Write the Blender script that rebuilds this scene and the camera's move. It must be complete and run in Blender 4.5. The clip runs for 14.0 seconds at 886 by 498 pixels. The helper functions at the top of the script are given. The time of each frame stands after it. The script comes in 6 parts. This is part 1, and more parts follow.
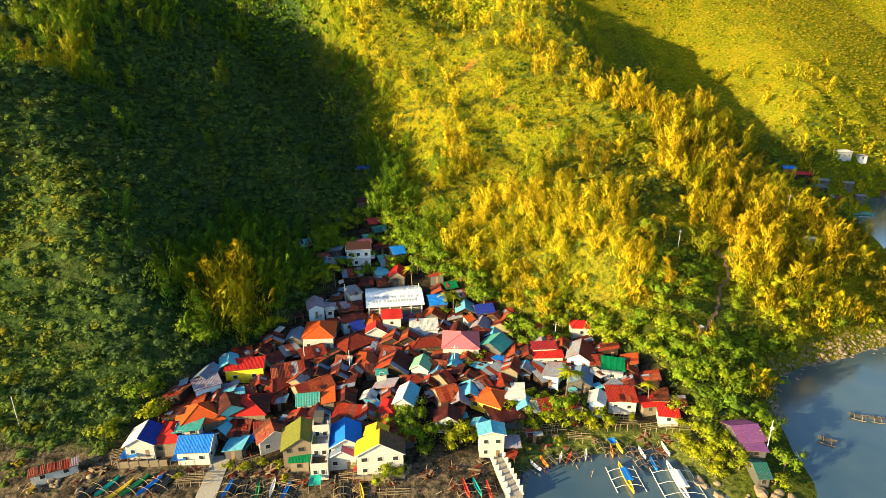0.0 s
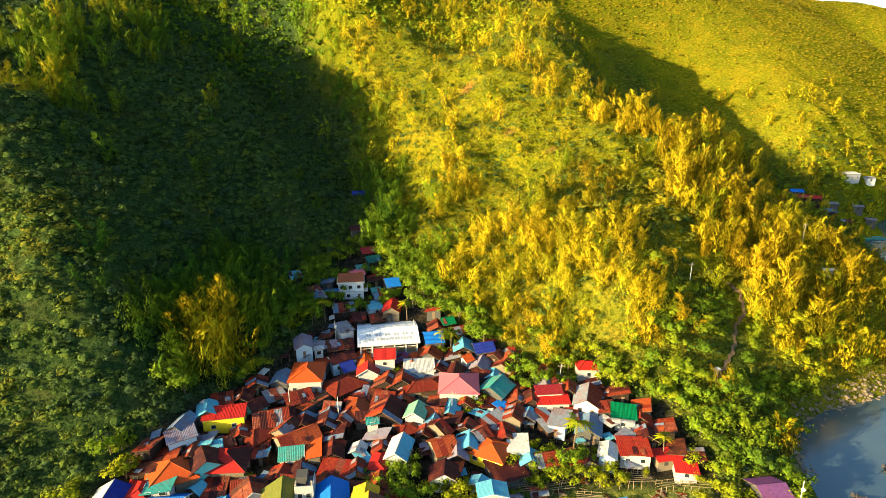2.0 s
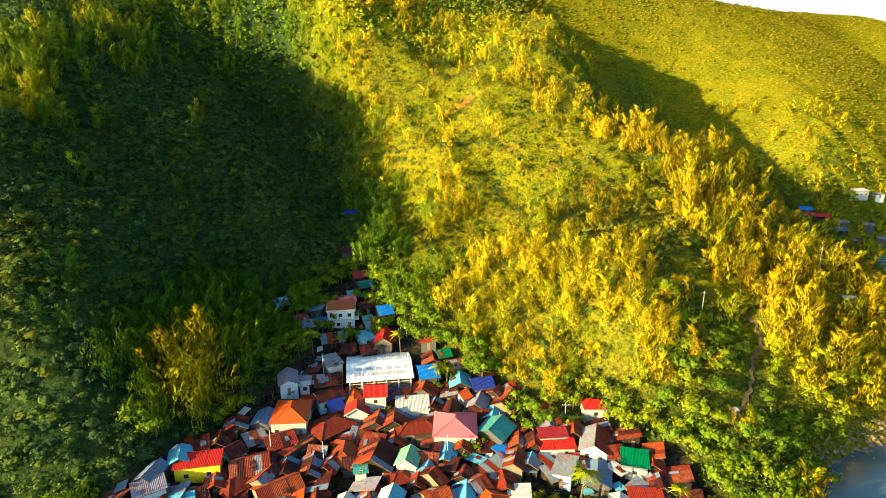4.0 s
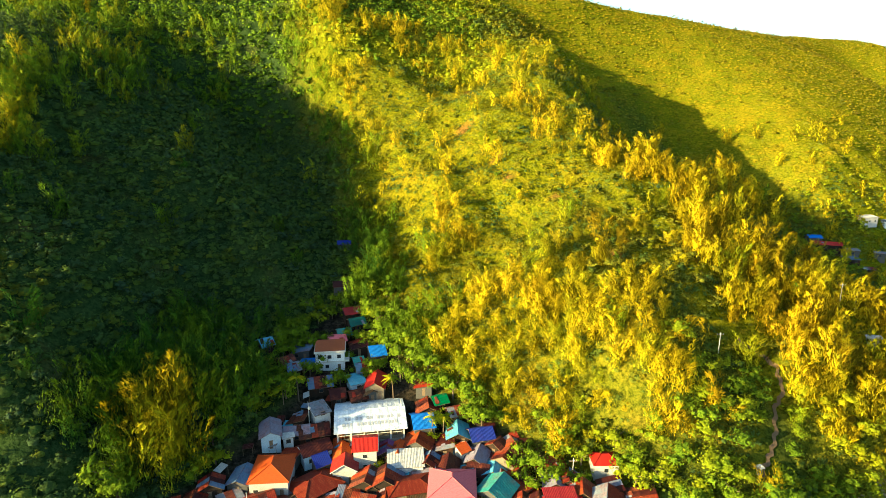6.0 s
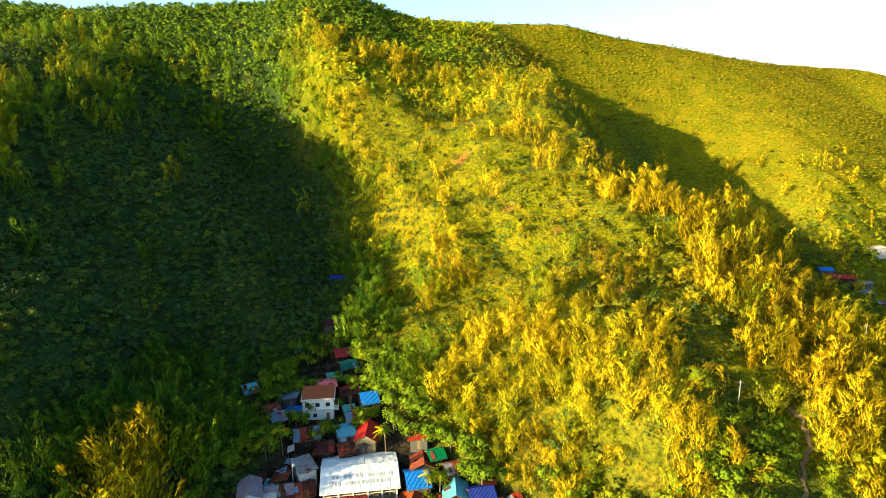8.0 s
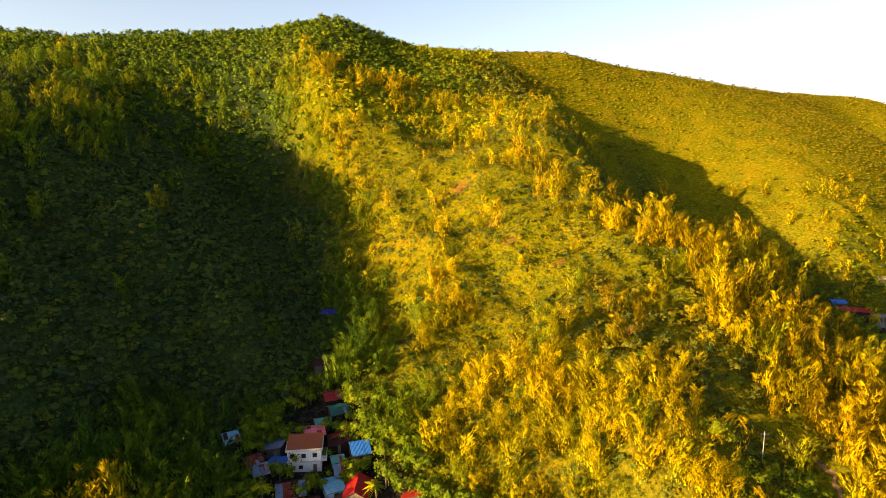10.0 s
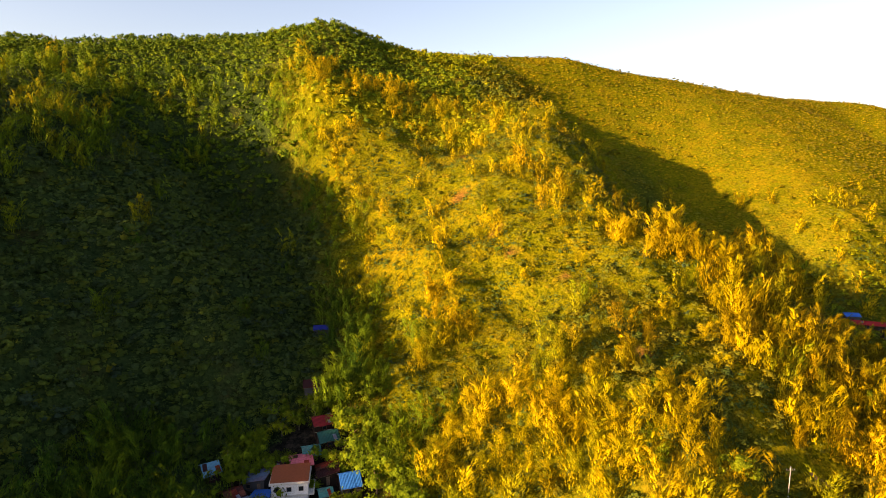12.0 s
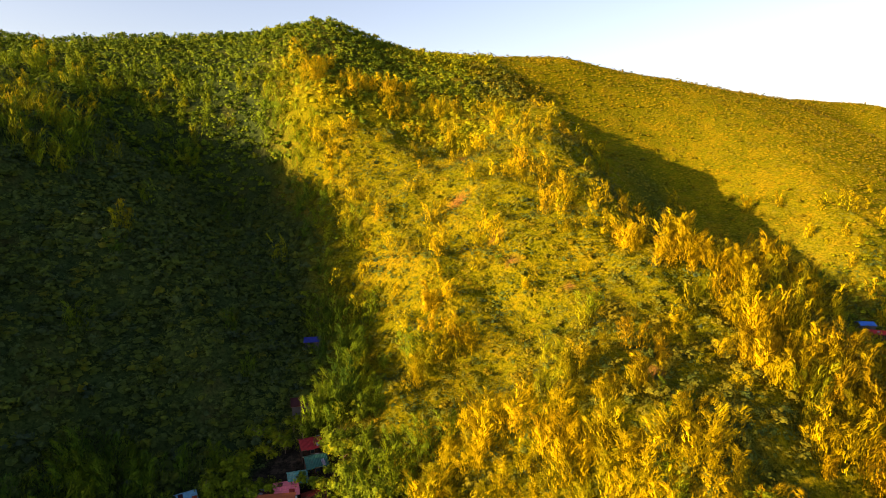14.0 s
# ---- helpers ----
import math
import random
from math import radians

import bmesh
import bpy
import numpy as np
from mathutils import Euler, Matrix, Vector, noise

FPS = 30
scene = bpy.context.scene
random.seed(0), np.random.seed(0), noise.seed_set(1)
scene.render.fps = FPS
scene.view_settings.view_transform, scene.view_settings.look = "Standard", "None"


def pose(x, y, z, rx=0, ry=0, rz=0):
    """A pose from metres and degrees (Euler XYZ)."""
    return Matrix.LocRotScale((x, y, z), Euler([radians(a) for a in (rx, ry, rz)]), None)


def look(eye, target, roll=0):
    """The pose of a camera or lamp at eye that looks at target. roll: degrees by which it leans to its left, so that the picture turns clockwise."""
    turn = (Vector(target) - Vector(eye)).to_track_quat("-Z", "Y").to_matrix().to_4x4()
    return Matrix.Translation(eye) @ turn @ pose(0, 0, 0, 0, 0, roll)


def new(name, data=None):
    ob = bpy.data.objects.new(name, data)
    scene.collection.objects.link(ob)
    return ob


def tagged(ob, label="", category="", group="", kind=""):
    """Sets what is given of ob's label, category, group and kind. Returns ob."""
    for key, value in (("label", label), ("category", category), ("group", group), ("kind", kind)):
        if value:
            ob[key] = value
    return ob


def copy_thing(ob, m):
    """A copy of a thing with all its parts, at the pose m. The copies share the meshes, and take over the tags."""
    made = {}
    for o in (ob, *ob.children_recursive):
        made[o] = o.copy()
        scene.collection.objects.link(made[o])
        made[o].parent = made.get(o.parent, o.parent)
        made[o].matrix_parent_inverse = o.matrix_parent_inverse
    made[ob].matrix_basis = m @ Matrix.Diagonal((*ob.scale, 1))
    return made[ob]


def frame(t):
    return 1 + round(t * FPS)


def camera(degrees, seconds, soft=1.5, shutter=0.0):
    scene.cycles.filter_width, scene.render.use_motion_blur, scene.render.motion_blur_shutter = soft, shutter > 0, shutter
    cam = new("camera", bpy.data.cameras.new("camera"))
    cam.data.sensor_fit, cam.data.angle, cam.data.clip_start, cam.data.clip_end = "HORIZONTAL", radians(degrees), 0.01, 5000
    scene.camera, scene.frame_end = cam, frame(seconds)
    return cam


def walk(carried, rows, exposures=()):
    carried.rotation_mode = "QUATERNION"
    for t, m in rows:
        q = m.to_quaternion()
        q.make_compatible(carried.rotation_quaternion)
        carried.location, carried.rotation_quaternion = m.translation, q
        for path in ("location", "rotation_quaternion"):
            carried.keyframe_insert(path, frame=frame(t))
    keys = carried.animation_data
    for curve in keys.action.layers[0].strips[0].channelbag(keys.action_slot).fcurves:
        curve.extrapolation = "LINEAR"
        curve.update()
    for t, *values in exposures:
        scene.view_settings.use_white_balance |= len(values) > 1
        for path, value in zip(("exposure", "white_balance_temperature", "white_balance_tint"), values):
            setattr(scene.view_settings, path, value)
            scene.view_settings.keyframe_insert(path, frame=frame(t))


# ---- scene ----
cam = camera(75.8, 14.0, 0.8)
METRES, EYE, TILT, LEAN, TURN = 80.0, 90.0, -19.0, 0.0, 0.0
ROWS = [
    (0.0, 0.0, 0.0, 0.0, -0.0, 0.0, 0.0),
    (0.5, 0.0019, 0.0338, 0.0169, -0.03, 0.39, 0.04),
    (1.0, 0.0043, 0.0676, 0.0329, -0.03, 0.95, 0.07),
    (1.5, 0.0062, 0.102, 0.0489, -0.06, 1.42, 0.08),
    (2.0, 0.0093, 0.1365, 0.0647, -0.07, 1.73, 0.08),
    (2.5, 0.0119, 0.1708, 0.0802, -0.11, 1.95, 0.07),
    (3.0, 0.0153, 0.2045, 0.0958, -0.13, 2.18, 0.06),
    (5.5, 0.0286, 0.3752, 0.1751, -0.3, 4.38, 0.13),
    (6.0, 0.0309, 0.4082, 0.1907, -0.32, 5.01, 0.14),
    (6.5, 0.0332, 0.4406, 0.2062, -0.33, 5.64, 0.15),
    (7.0, 0.035, 0.4729, 0.2208, -0.37, 6.29, 0.15),
    (7.5, 0.0369, 0.5043, 0.2348, -0.4, 6.94, 0.15),
    (8.0, 0.0396, 0.5357, 0.249, -0.4, 7.61, 0.17),
    (10.5, 0.0486, 0.6878, 0.3188, -0.54, 10.49, 0.13),
    (11.0, 0.0509, 0.7184, 0.3323, -0.55, 10.66, 0.12),
    (11.5, 0.0535, 0.7493, 0.3458, -0.55, 10.69, 0.13),
    (12.0, 0.056, 0.7803, 0.3595, -0.56, 10.71, 0.13),
    (12.5, 0.0587, 0.8113, 0.3734, -0.57, 10.73, 0.13),
    (13.0, 0.0614, 0.8428, 0.3874, -0.57, 10.75, 0.13),
    (13.5, 0.064, 0.8744, 0.4014, -0.58, 10.77, 0.14),
    (14.0, 0.0668, 0.9069, 0.4156, -0.59, 10.78, 0.13),
]
EXPOSURES = [(0.0, 2.0, 5950, 0), (3.2, 2.08, 5950, -4), (5.3, 2.12, 5950, -11), (8.2, 2.08, 5950, -6), (10.3, 1.64, 7400, 24), (14.0, 1.64, 7400, 28)]
walk(cam, [(t, pose(0, 0, EYE, TILT, LEAN, TURN) @ pose(METRES * x, METRES * y, METRES * z, 90 + pitch, roll, yaw)) for t, x, y, z, yaw, pitch, roll in ROWS], EXPOSURES)

# ---- light: a low evening sun from the left, behind the camera, and the open sky ----
SUN_TO = Vector((-0.83, -0.48, 0.26)).normalized()
world = bpy.data.worlds.new("sky")
scene.world = world
world.use_nodes = True
wn = world.node_tree.nodes
sky = wn.new("ShaderNodeTexSky")
sky.sky_type = "NISHITA"
sky.sun_disc = False
sky.sun_elevation = math.asin(SUN_TO.z)
sky.sun_rotation = math.atan2(SUN_TO.x, SUN_TO.y)
sky.air_density, sky.dust_density, sky.ozone_density = 1.0, 1.5, 1.0
wn["Background"].inputs["Strength"].default_value = 0.096
world.node_tree.links.new(sky.outputs["Color"], wn["Background"].inputs["Color"])
sun = new("sun", bpy.data.lights.new("sun", "SUN"))
sun.data.energy, sun.data.angle, sun.data.color = 5.8, radians(0.5), (1.0, 0.69, 0.31)
sun.matrix_world = look(SUN_TO * 400, (0, 0, 0))

# ---- the lie of the land: crests, spurs, gullies and shores as lines of (x, y, height) ----
LAND = {
    "seabed": [(-240, 60, -4), (-80, 70, -4), (0, 70, -5), (80, 66, -5), (110, 118, -4), (150, 128, -6), (220, 150, -8), (300, 220, -7), (270, 270, -4), (310, 330, -4), (420, 330, -6), (34, 104, -1), (0, -60, -14), (300, 0, -14), (-300, -40, -12), (560, 150, -12)],
    "front_shore": [(-170, 92, 1), (-94, 98, 1), (-59, 100, 1), (-27, 100, 1), (6, 99, 1), (20, 108, 0.2), (34, 112, 0.1), (48, 115, 0.1), (57, 109, 0.5), (66, 97, 0.5), (78, 98, 0.4)],
    "bay_shore": [(83, 113, 0.2), (87, 128, 0.2), (99, 146, 0.2), (111, 153, 0.3), (137, 163, 0.3), (166, 176, 0.3), (196, 215, 0.3), (207, 250, 0.2), (225, 289, 0.2), (242, 323, 0.3), (266, 356, 0.6), (300, 372, 0.6), (420, 400, 1)],
    "promontory": [(70, 110, 4.5), (75, 122, 6.5), (66, 131, 7.5), (80, 138, 9)],
    "village_floor": [(-60, 113, 3), (-20, 111, 3), (20, 114, 2.2), (45, 121, 3), (-50, 128, 5), (-10, 128, 5), (30, 128, 5), (56, 128, 4.6), (-42, 148, 7.5), (0, 148, 7), (36, 147, 8.5), (-34, 168, 11), (0, 168, 10), (22, 161, 9), (-30, 184, 15), (-8, 181, 14.5)],
    "gully": [(-32, 200, 18), (-24, 215, 22), (-46, 206, 21), (-30, 240, 28), (-42, 265, 33.7), (-50, 300, 42.5), (-62, 355, 67.6), (-88, 400, 80.2)],
    # left ground is partly unseen; its heights are set by where shadow must fall
    "left_hill": [(-152, 246, 91), (-160, 282, 107), (-134, 250, 75), (-138, 232, 77), (-195, 385, 132), (-132, 285, 86), (-70, 120, 7.2), (-84, 130, 18), (-95, 150, 41.9), (-104, 163, 51.9), (-80, 142, 27.1), (-92, 188, 41), (-86, 165, 31), (-100, 135, 24.3), (-120, 143, 32.7), (-126, 162, 39.5), (-68, 150, 16.5), (-119, 183, 58.6), (-149, 204, 82), (-56, 174, 21.2), (-66, 214, 27.1), (-85, 250, 54), (-66, 250, 45.7), (-153, 244, 84.3)],
    "left_heights": [(-155, 311, 111.1), (-110, 270, 77), (-130, 360, 93), (-150, 392, 92), (-228, 452, 155), (-200, 150, 46.4), (-157, 170, 67), (-150, 128, 27.1), (-178, 108, 17.5), (-150, 98, 8.1), (-260, 220, 100.7), (-340, 330, 116), (-290, 395, 142), (-190, 345, 126), (-320, 100, 39.8)],
    "spur_face": [(41, 155, 9.1), (38, 174, 25.2), (53, 171, 34.3), (73, 171, 29.8), (90, 171, 21.1), (96, 157, 12.5), (73, 142, 11.4), (105, 172, 26.9), (121, 177, 20.1), (11, 216, 32.9), (25, 216, 41.3), (-4, 232, 34.3), (22, 226, 34.7), (66, 218, 47.8), (80, 212, 42.8)],
    "spur_crest": [(142, 194, 22.2), (128, 206, 32), (109, 206, 36), (163, 222, 10.3), (145, 227, 23.5), (154, 250, 22.8), (147, 276, 41.2), (138, 275, 51), (123, 271, 61.6), (108, 286, 65), (86, 311, 77.8), (72, 326, 91.2), (78, 375, 110.1), (82, 425, 124.2), (62, 470, 138.6), (20, 400, 106.6), (29, 296, 72.1), (2, 280, 56.8), (-38, 345, 77.3), (-73, 409, 126.1)],
    "next_valley": [(203, 325, 23), (246, 348, 24), (272, 402, 47.6), (165, 345, 22), (128, 375, 49.9), (108, 395, 73.8), (118, 425, 83.7), (190, 482, 71.8), (142, 478, 94.3), (118, 505, 113.8), (225, 520, 109.1), (259, 455, 81.6), (132, 318, 42.3), (106, 345, 58.4), (160, 420, 45.8), (210, 432, 50.9), (219, 410, 31.3), (218, 380, 25), (214, 357, 22), (244, 402, 49.1), (352, 572, 127), (321, 486, 90), (395, 590, 124), (318, 578, 137)],
    "skyline": [(-420, 440, 125), (-392, 500, 164), (-283, 528, 183), (-314, 507, 189), (-238, 519, 189), (-184, 520, 189), (-136, 541, 197), (-112, 508, 191), (-97, 505, 194), (-79, 500, 196), (-50, 500, 184), (-20, 500, 166), (40, 560, 184), (120, 600, 191), (239, 640, 179), (346, 680, 170), (420, 695, 161), (508, 720, 161), (-90, 450, 157), (-60, 462, 162), (-35, 450, 147), (-10, 457, 146), (-32, 480, 162)],
    "beyond": [(444, 650, 112), (0, 720, 150), (-300, 620, 160), (-500, 450, 160), (300, 820, 120), (640, 780, 110), (700, 500, 30), (900, 900, 60), (-600, 100, 90)],
}
NODES = np.array([p for line in LAND.values() for p in line], float)
SHIFT, UNIT = np.array([0.0, 260.0]), 200.0


def _thin_plate(r2):
    return 0.5 * r2 * np.log(r2 + 1e-12)


def _solve_land():
    p = (NODES[:, :2] - SHIFT) / UNIT
    r2 = ((p[:, None] - p[None]) ** 2).sum(-1)
    n = len(p)
    a = np.zeros((n + 3, n + 3))
    a[:n, :n] = _thin_plate(r2) + 0.00015 * np.eye(n)
    a[:n, n], a[:n, n + 1 :] = 1, p
    a[n:, :n] = a[:n, n:].T
    return p, np.linalg.solve(a, np.r_[NODES[:, 2], 0, 0, 0])


LAND_P, LAND_W = _solve_land()
_rs = np.random.RandomState(5)
WAVES = [(l, _rs.uniform(0, 6.3), _rs.uniform(0, 6.3), _rs.uniform(0, 6.3)) for l in (70, 46, 31, 21, 15, 11, 8)]


def rough(x, y):
    """Small gullies and lumps of the hillsides, about -1 to 1."""
    out = 0 * x
    for l, turn, a, b in WAVES:
        k = 6.283 / l
        u, v = x * math.cos(turn) + y * math.sin(turn), y * math.cos(turn) - x * math.sin(turn)
        out = out + (l / 70) ** 0.8 * np.sin(k * u + a + 1.3 * np.sin(0.6 * k * v + b)) * np.sin(0.8 * k * v + b)
    return out


def near_line(x, y, line, wide):
    """1 on a line of plan points, falling to 0 away from it."""
    out = 0 * x
    for (ax, ay), (bx, by) in zip(line, line[1:]):
        t = np.clip(((x - ax) * (bx - ax) + (y - ay) * (by - ay)) / ((bx - ax) ** 2 + (by - ay) ** 2), 0, 1)
        out = np.maximum(out, np.exp(-(((x - ax - t * (bx - ax)) ** 2 + (y - ay - t * (by - ay)) ** 2) / wide ** 2)))
    return out


# small folds near the summit: a rib (raised) and the cleft beyond it (sunk)
FOLDS = [([(-24, 508), (0, 502), (22, 490)], 7, 6), ([(-18, 526), (6, 519), (30, 506)], 8, -7), ([(45, 492), (62, 468), (80, 430)], 8, 4), ([(62, 502), (80, 476), (98, 442)], 9, -9)]


def land(x, y):
    """The ground's height at arrays x, y."""
    x, y = np.broadcast_arrays(np.asarray(x, float), np.asarray(y, float))
    shape = x.shape
    q = (np.stack([x.ravel(), y.ravel()], -1) - SHIFT) / UNIT
    out = np.empty(len(q))
    for i in range(0, len(q), 20000):
        s = q[i : i + 20000]
        r2 = ((s[:, None] - LAND_P[None]) ** 2).sum(-1)
        out[i : i + 20000] = _thin_plate(r2) @ LAND_W[:-3] + LAND_W[-3] + s @ LAND_W[-2:]
    out = out.reshape(shape)
    hill = np.clip((out - 14) / 25, 0, 1)
    for line, wide, lift in FOLDS:
        out = out + lift * near_line(x, y, line, wide)
    return out + 2.4 * hill * rough(x, y) * np.clip((520 - y) / 120, np.where(x > 90, 0.15, 0.35), 1)


def h(x, y):
    return float(land(np.array([x]), np.array([y]))[0])


# ---- materials ----
def material(name):
    m = bpy.data.materials.new(name)
    m.use_nodes = True
    return m, m.node_tree.nodes, m.node_tree.links


def ramp(nodes, stops):
    r = nodes.new("ShaderNodeValToRGB")
    while len(r.color_ramp.elements) < len(stops):
        r.color_ramp.elements.new(0.5)
    for e, (pos, col) in zip(r.color_ramp.elements, stops):
        e.position, e.color = pos, (*col, 1)
    return r


def noise_node(nodes, links, scale, detail=4.0, rough_=0.6, coords="Object"):
    tc = nodes.new("ShaderNodeTexCoord")
    n = nodes.new("ShaderNodeTexNoise")
    n.inputs["Scale"].default_value, n.inputs["Detail"].default_value, n.inputs["Roughness"].default_value = scale, detail, rough_
    links.new(tc.outputs[coords], n.inputs["Vector"])
    return n


def leaf_material(name, stops, translucent=0.2, mottling=0.85, relief=0.8, chance=0.08):
    """Leaves: the colour goes by each plant's tint and each leaf's own chance; small tufts mottle the crowns."""
    m, n, l = material(name)
    b = n["Principled BSDF"]

    def math_node(op, one, two=None, value=None, value2=None):
        q = n.new("ShaderNodeMath")
        q.operation = op
        l.new(one, q.inputs[0])
        if two is not None:
            l.new(two, q.inputs[1])
        if value is not None:
            q.inputs[1].default_value = value
        if value2 is not None:
            q.inputs[2].default_value = value2
        return q.outputs[0]

    at = n.new("ShaderNodeAttribute")
    at.attribute_name = "tint"
    geo = n.new("ShaderNodeNewGeometry")
    tufts = noise_node(n, l, 0.75, 4, 0.7)
    leafy = noise_node(n, l, 2.6, 3, 0.75)
    own = math_node("MULTIPLY_ADD", geo.outputs["Random Per Island"], None, chance, -0.5 * chance)
    mottle = math_node("MULTIPLY_ADD", tufts.outputs["Fac"], None, 0.34, -0.17)
    fac = math_node("ADD", math_node("ADD", at.outputs["Fac"], own), mottle)
    r = ramp(n, stops)
    l.new(fac, r.inputs["Fac"])
    grain = ramp(n, [(0.3, (0.55, 0.52, 0.40)), (0.5, (0.95, 0.95, 0.95)), (0.7, (1.22, 1.2, 1.1))])
    l.new(leafy.outputs["Fac"], grain.inputs["Fac"])
    mul = n.new("ShaderNodeMixRGB")
    mul.blend_type, mul.inputs[0].default_value = "MULTIPLY", mottling
    l.new(r.outputs["Color"], mul.inputs[1])
    l.new(grain.outputs["Color"], mul.inputs[2])
    colour = mul.outputs[0]
    l.new(colour, b.inputs["Base Color"])
    b.inputs["Roughness"].default_value = 0.65
    b.inputs["Specular IOR Level"].default_value = 0.05
    # leaves of one clump share its rounded light and shade
    an = n.new("ShaderNodeAttribute")
    an.attribute_name = "clump"
    vt = n.new("ShaderNodeVectorTransform")
    vt.vector_type, vt.convert_from, vt.convert_to = "NORMAL", "OBJECT", "WORLD"
    l.new(an.outputs["Vector"], vt.inputs[0])
    mv = n.new("ShaderNodeVectorMath")
    mv.operation = "SCALE"
    mv.inputs["Scale"].default_value = 0.08
    l.new(geo.outputs["Normal"], mv.inputs[0])
    av = n.new("ShaderNodeVectorMath")
    av.operation = "ADD"
    l.new(vt.outputs[0], av.inputs[0])
    l.new(mv.outputs[0], av.inputs[1])
    nv = n.new("ShaderNodeVectorMath")
    nv.operation = "NORMALIZE"
    l.new(av.outputs[0], nv.inputs[0])
    bump = n.new("ShaderNodeBump")
    bump.inputs["Strength"].default_value, bump.inputs["Distance"].default_value = relief, 0.5
    l.new(leafy.outputs["Fac"], bump.inputs["Height"])
    l.new(nv.outputs[0], bump.inputs["Normal"])
    l.new(bump.outputs["Normal"], b.inputs["Normal"])
    t = n.new("ShaderNodeBsdfTranslucent")
    l.new(colour, t.inputs["Color"])
    l.new(bump.outputs["Normal"], t.inputs["Normal"])
    ms = n.new("ShaderNodeMixShader")
    ms.inputs[0].default_value = translucent
    l.new(b.outputs[0], ms.inputs[1])
    l.new(t.outputs[0], ms.inputs[2])
    l.new(ms.outputs[0], n["Material Output"].inputs["Surface"])
    return m


# the low stops hold the shaded hill's cool blue-green tone in the colour
M_TREE = leaf_material("tree_leaves", [(0.0, (0.031, 0.06, 0.037)), (0.3, (0.082, 0.128, 0.018)), (0.66, (0.225, 0.182, 0.005)), (1.0, (0.38, 0.25, 0.008))], 0.25, 0.7, 0.6)
# fresh lime green, made brighter partly in place of sunlight on the upper slopes
M_FRESH = leaf_material("fresh_green_leaves", [(0.0, (0.04, 0.095, 0.014)), (0.3, (0.135, 0.215, 0.010)), (0.6, (0.29, 0.30, 0.006)), (1.0, (0.44, 0.35, 0.010))])
M_BAMBOO = leaf_material("bamboo_leaves", [(0.0, (0.045, 0.13, 0.012)), (0.26, (0.18, 0.28, 0.008)), (0.55, (0.53, 0.42, 0.006)), (1.0, (0.60, 0.37, 0.010))], 0.25, 0.4, 0.3, 0.04)


def ground_material():
    """Scrub and soil, darkened for the shaded hill; "dry" turns it to yellowed grass, "bare" to trodden earth, mud and
    litter.
    """
    m, n, l = material("hillside_soil_and_scrub")
    b = n["Principled BSDF"]
    a = noise_node(n, l, 0.06, 6)
    c = noise_node(n, l, 0.9, 8, 0.7)
    d = noise_node(n, l, 0.35, 6, 0.65)

    def attr(name):
        at = n.new("ShaderNodeAttribute")
        at.attribute_name = name
        return at.outputs["Fac"]

    def blend(fac, one, two, mode="MIX"):
        q = n.new("ShaderNodeMixRGB")
        q.blend_type = mode
        if isinstance(fac, float):
            q.inputs[0].default_value = fac
        else:
            l.new(fac, q.inputs[0])
        l.new(one, q.inputs[1])
        l.new(two, q.inputs[2])
        return q.outputs[0]

    def colours(source, stops):
        r = ramp(n, stops)
        l.new(source.outputs["Fac"], r.inputs["Fac"])
        return r.outputs["Color"]

    # the left hill's shade is mixed into these darker greens
    shaded_green = colours(a, [(0.3, (0.02, 0.04, 0.016)), (0.55, (0.038, 0.062, 0.018)), (0.75, (0.06, 0.06, 0.022))])
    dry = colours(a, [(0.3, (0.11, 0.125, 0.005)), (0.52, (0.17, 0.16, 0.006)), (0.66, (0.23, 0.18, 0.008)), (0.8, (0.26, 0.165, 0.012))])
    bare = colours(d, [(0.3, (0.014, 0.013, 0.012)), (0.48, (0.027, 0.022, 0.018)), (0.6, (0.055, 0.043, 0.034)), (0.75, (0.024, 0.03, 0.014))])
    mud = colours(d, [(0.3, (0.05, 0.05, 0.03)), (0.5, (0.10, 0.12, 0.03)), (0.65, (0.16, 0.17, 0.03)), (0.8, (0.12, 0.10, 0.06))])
    col = blend(attr("dry"), shaded_green, dry)
    soil = colours(d, [(0.3, (0.17, 0.085, 0.02)), (0.7, (0.27, 0.14, 0.035))])
    col = blend(attr("scar"), col, soil)
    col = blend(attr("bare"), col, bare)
    litter = colours(d, [(0.34, (0.018, 0.016, 0.014)), (0.46, (0.06, 0.047, 0.038)), (0.56, (0.14, 0.105, 0.078)), (0.66, (0.045, 0.048, 0.026))])
    col = blend(attr("strand"), col, litter)
    col = blend(attr("flat"), col, mud)
    grain = colours(c, [(0.38, (0.28, 0.34, 0.3)), (0.5, (0.75, 0.78, 0.7)), (0.64, (1.15, 1.05, 0.95))])
    l.new(blend(1.0, col, grain, "MULTIPLY"), b.inputs["Base Color"])
    b.inputs["Roughness"].default_value = 0.95
    b.inputs["Specular IOR Level"].default_value = 0.0
    bump = n.new("ShaderNodeBump")
    bump.inputs["Strength"].default_value, bump.inputs["Distance"].default_value = 1.0, 0.6
    l.new(c.outputs["Fac"], bump.inputs["Height"])
    l.new(bump.outputs["Normal"], b.inputs["Normal"])
    return m


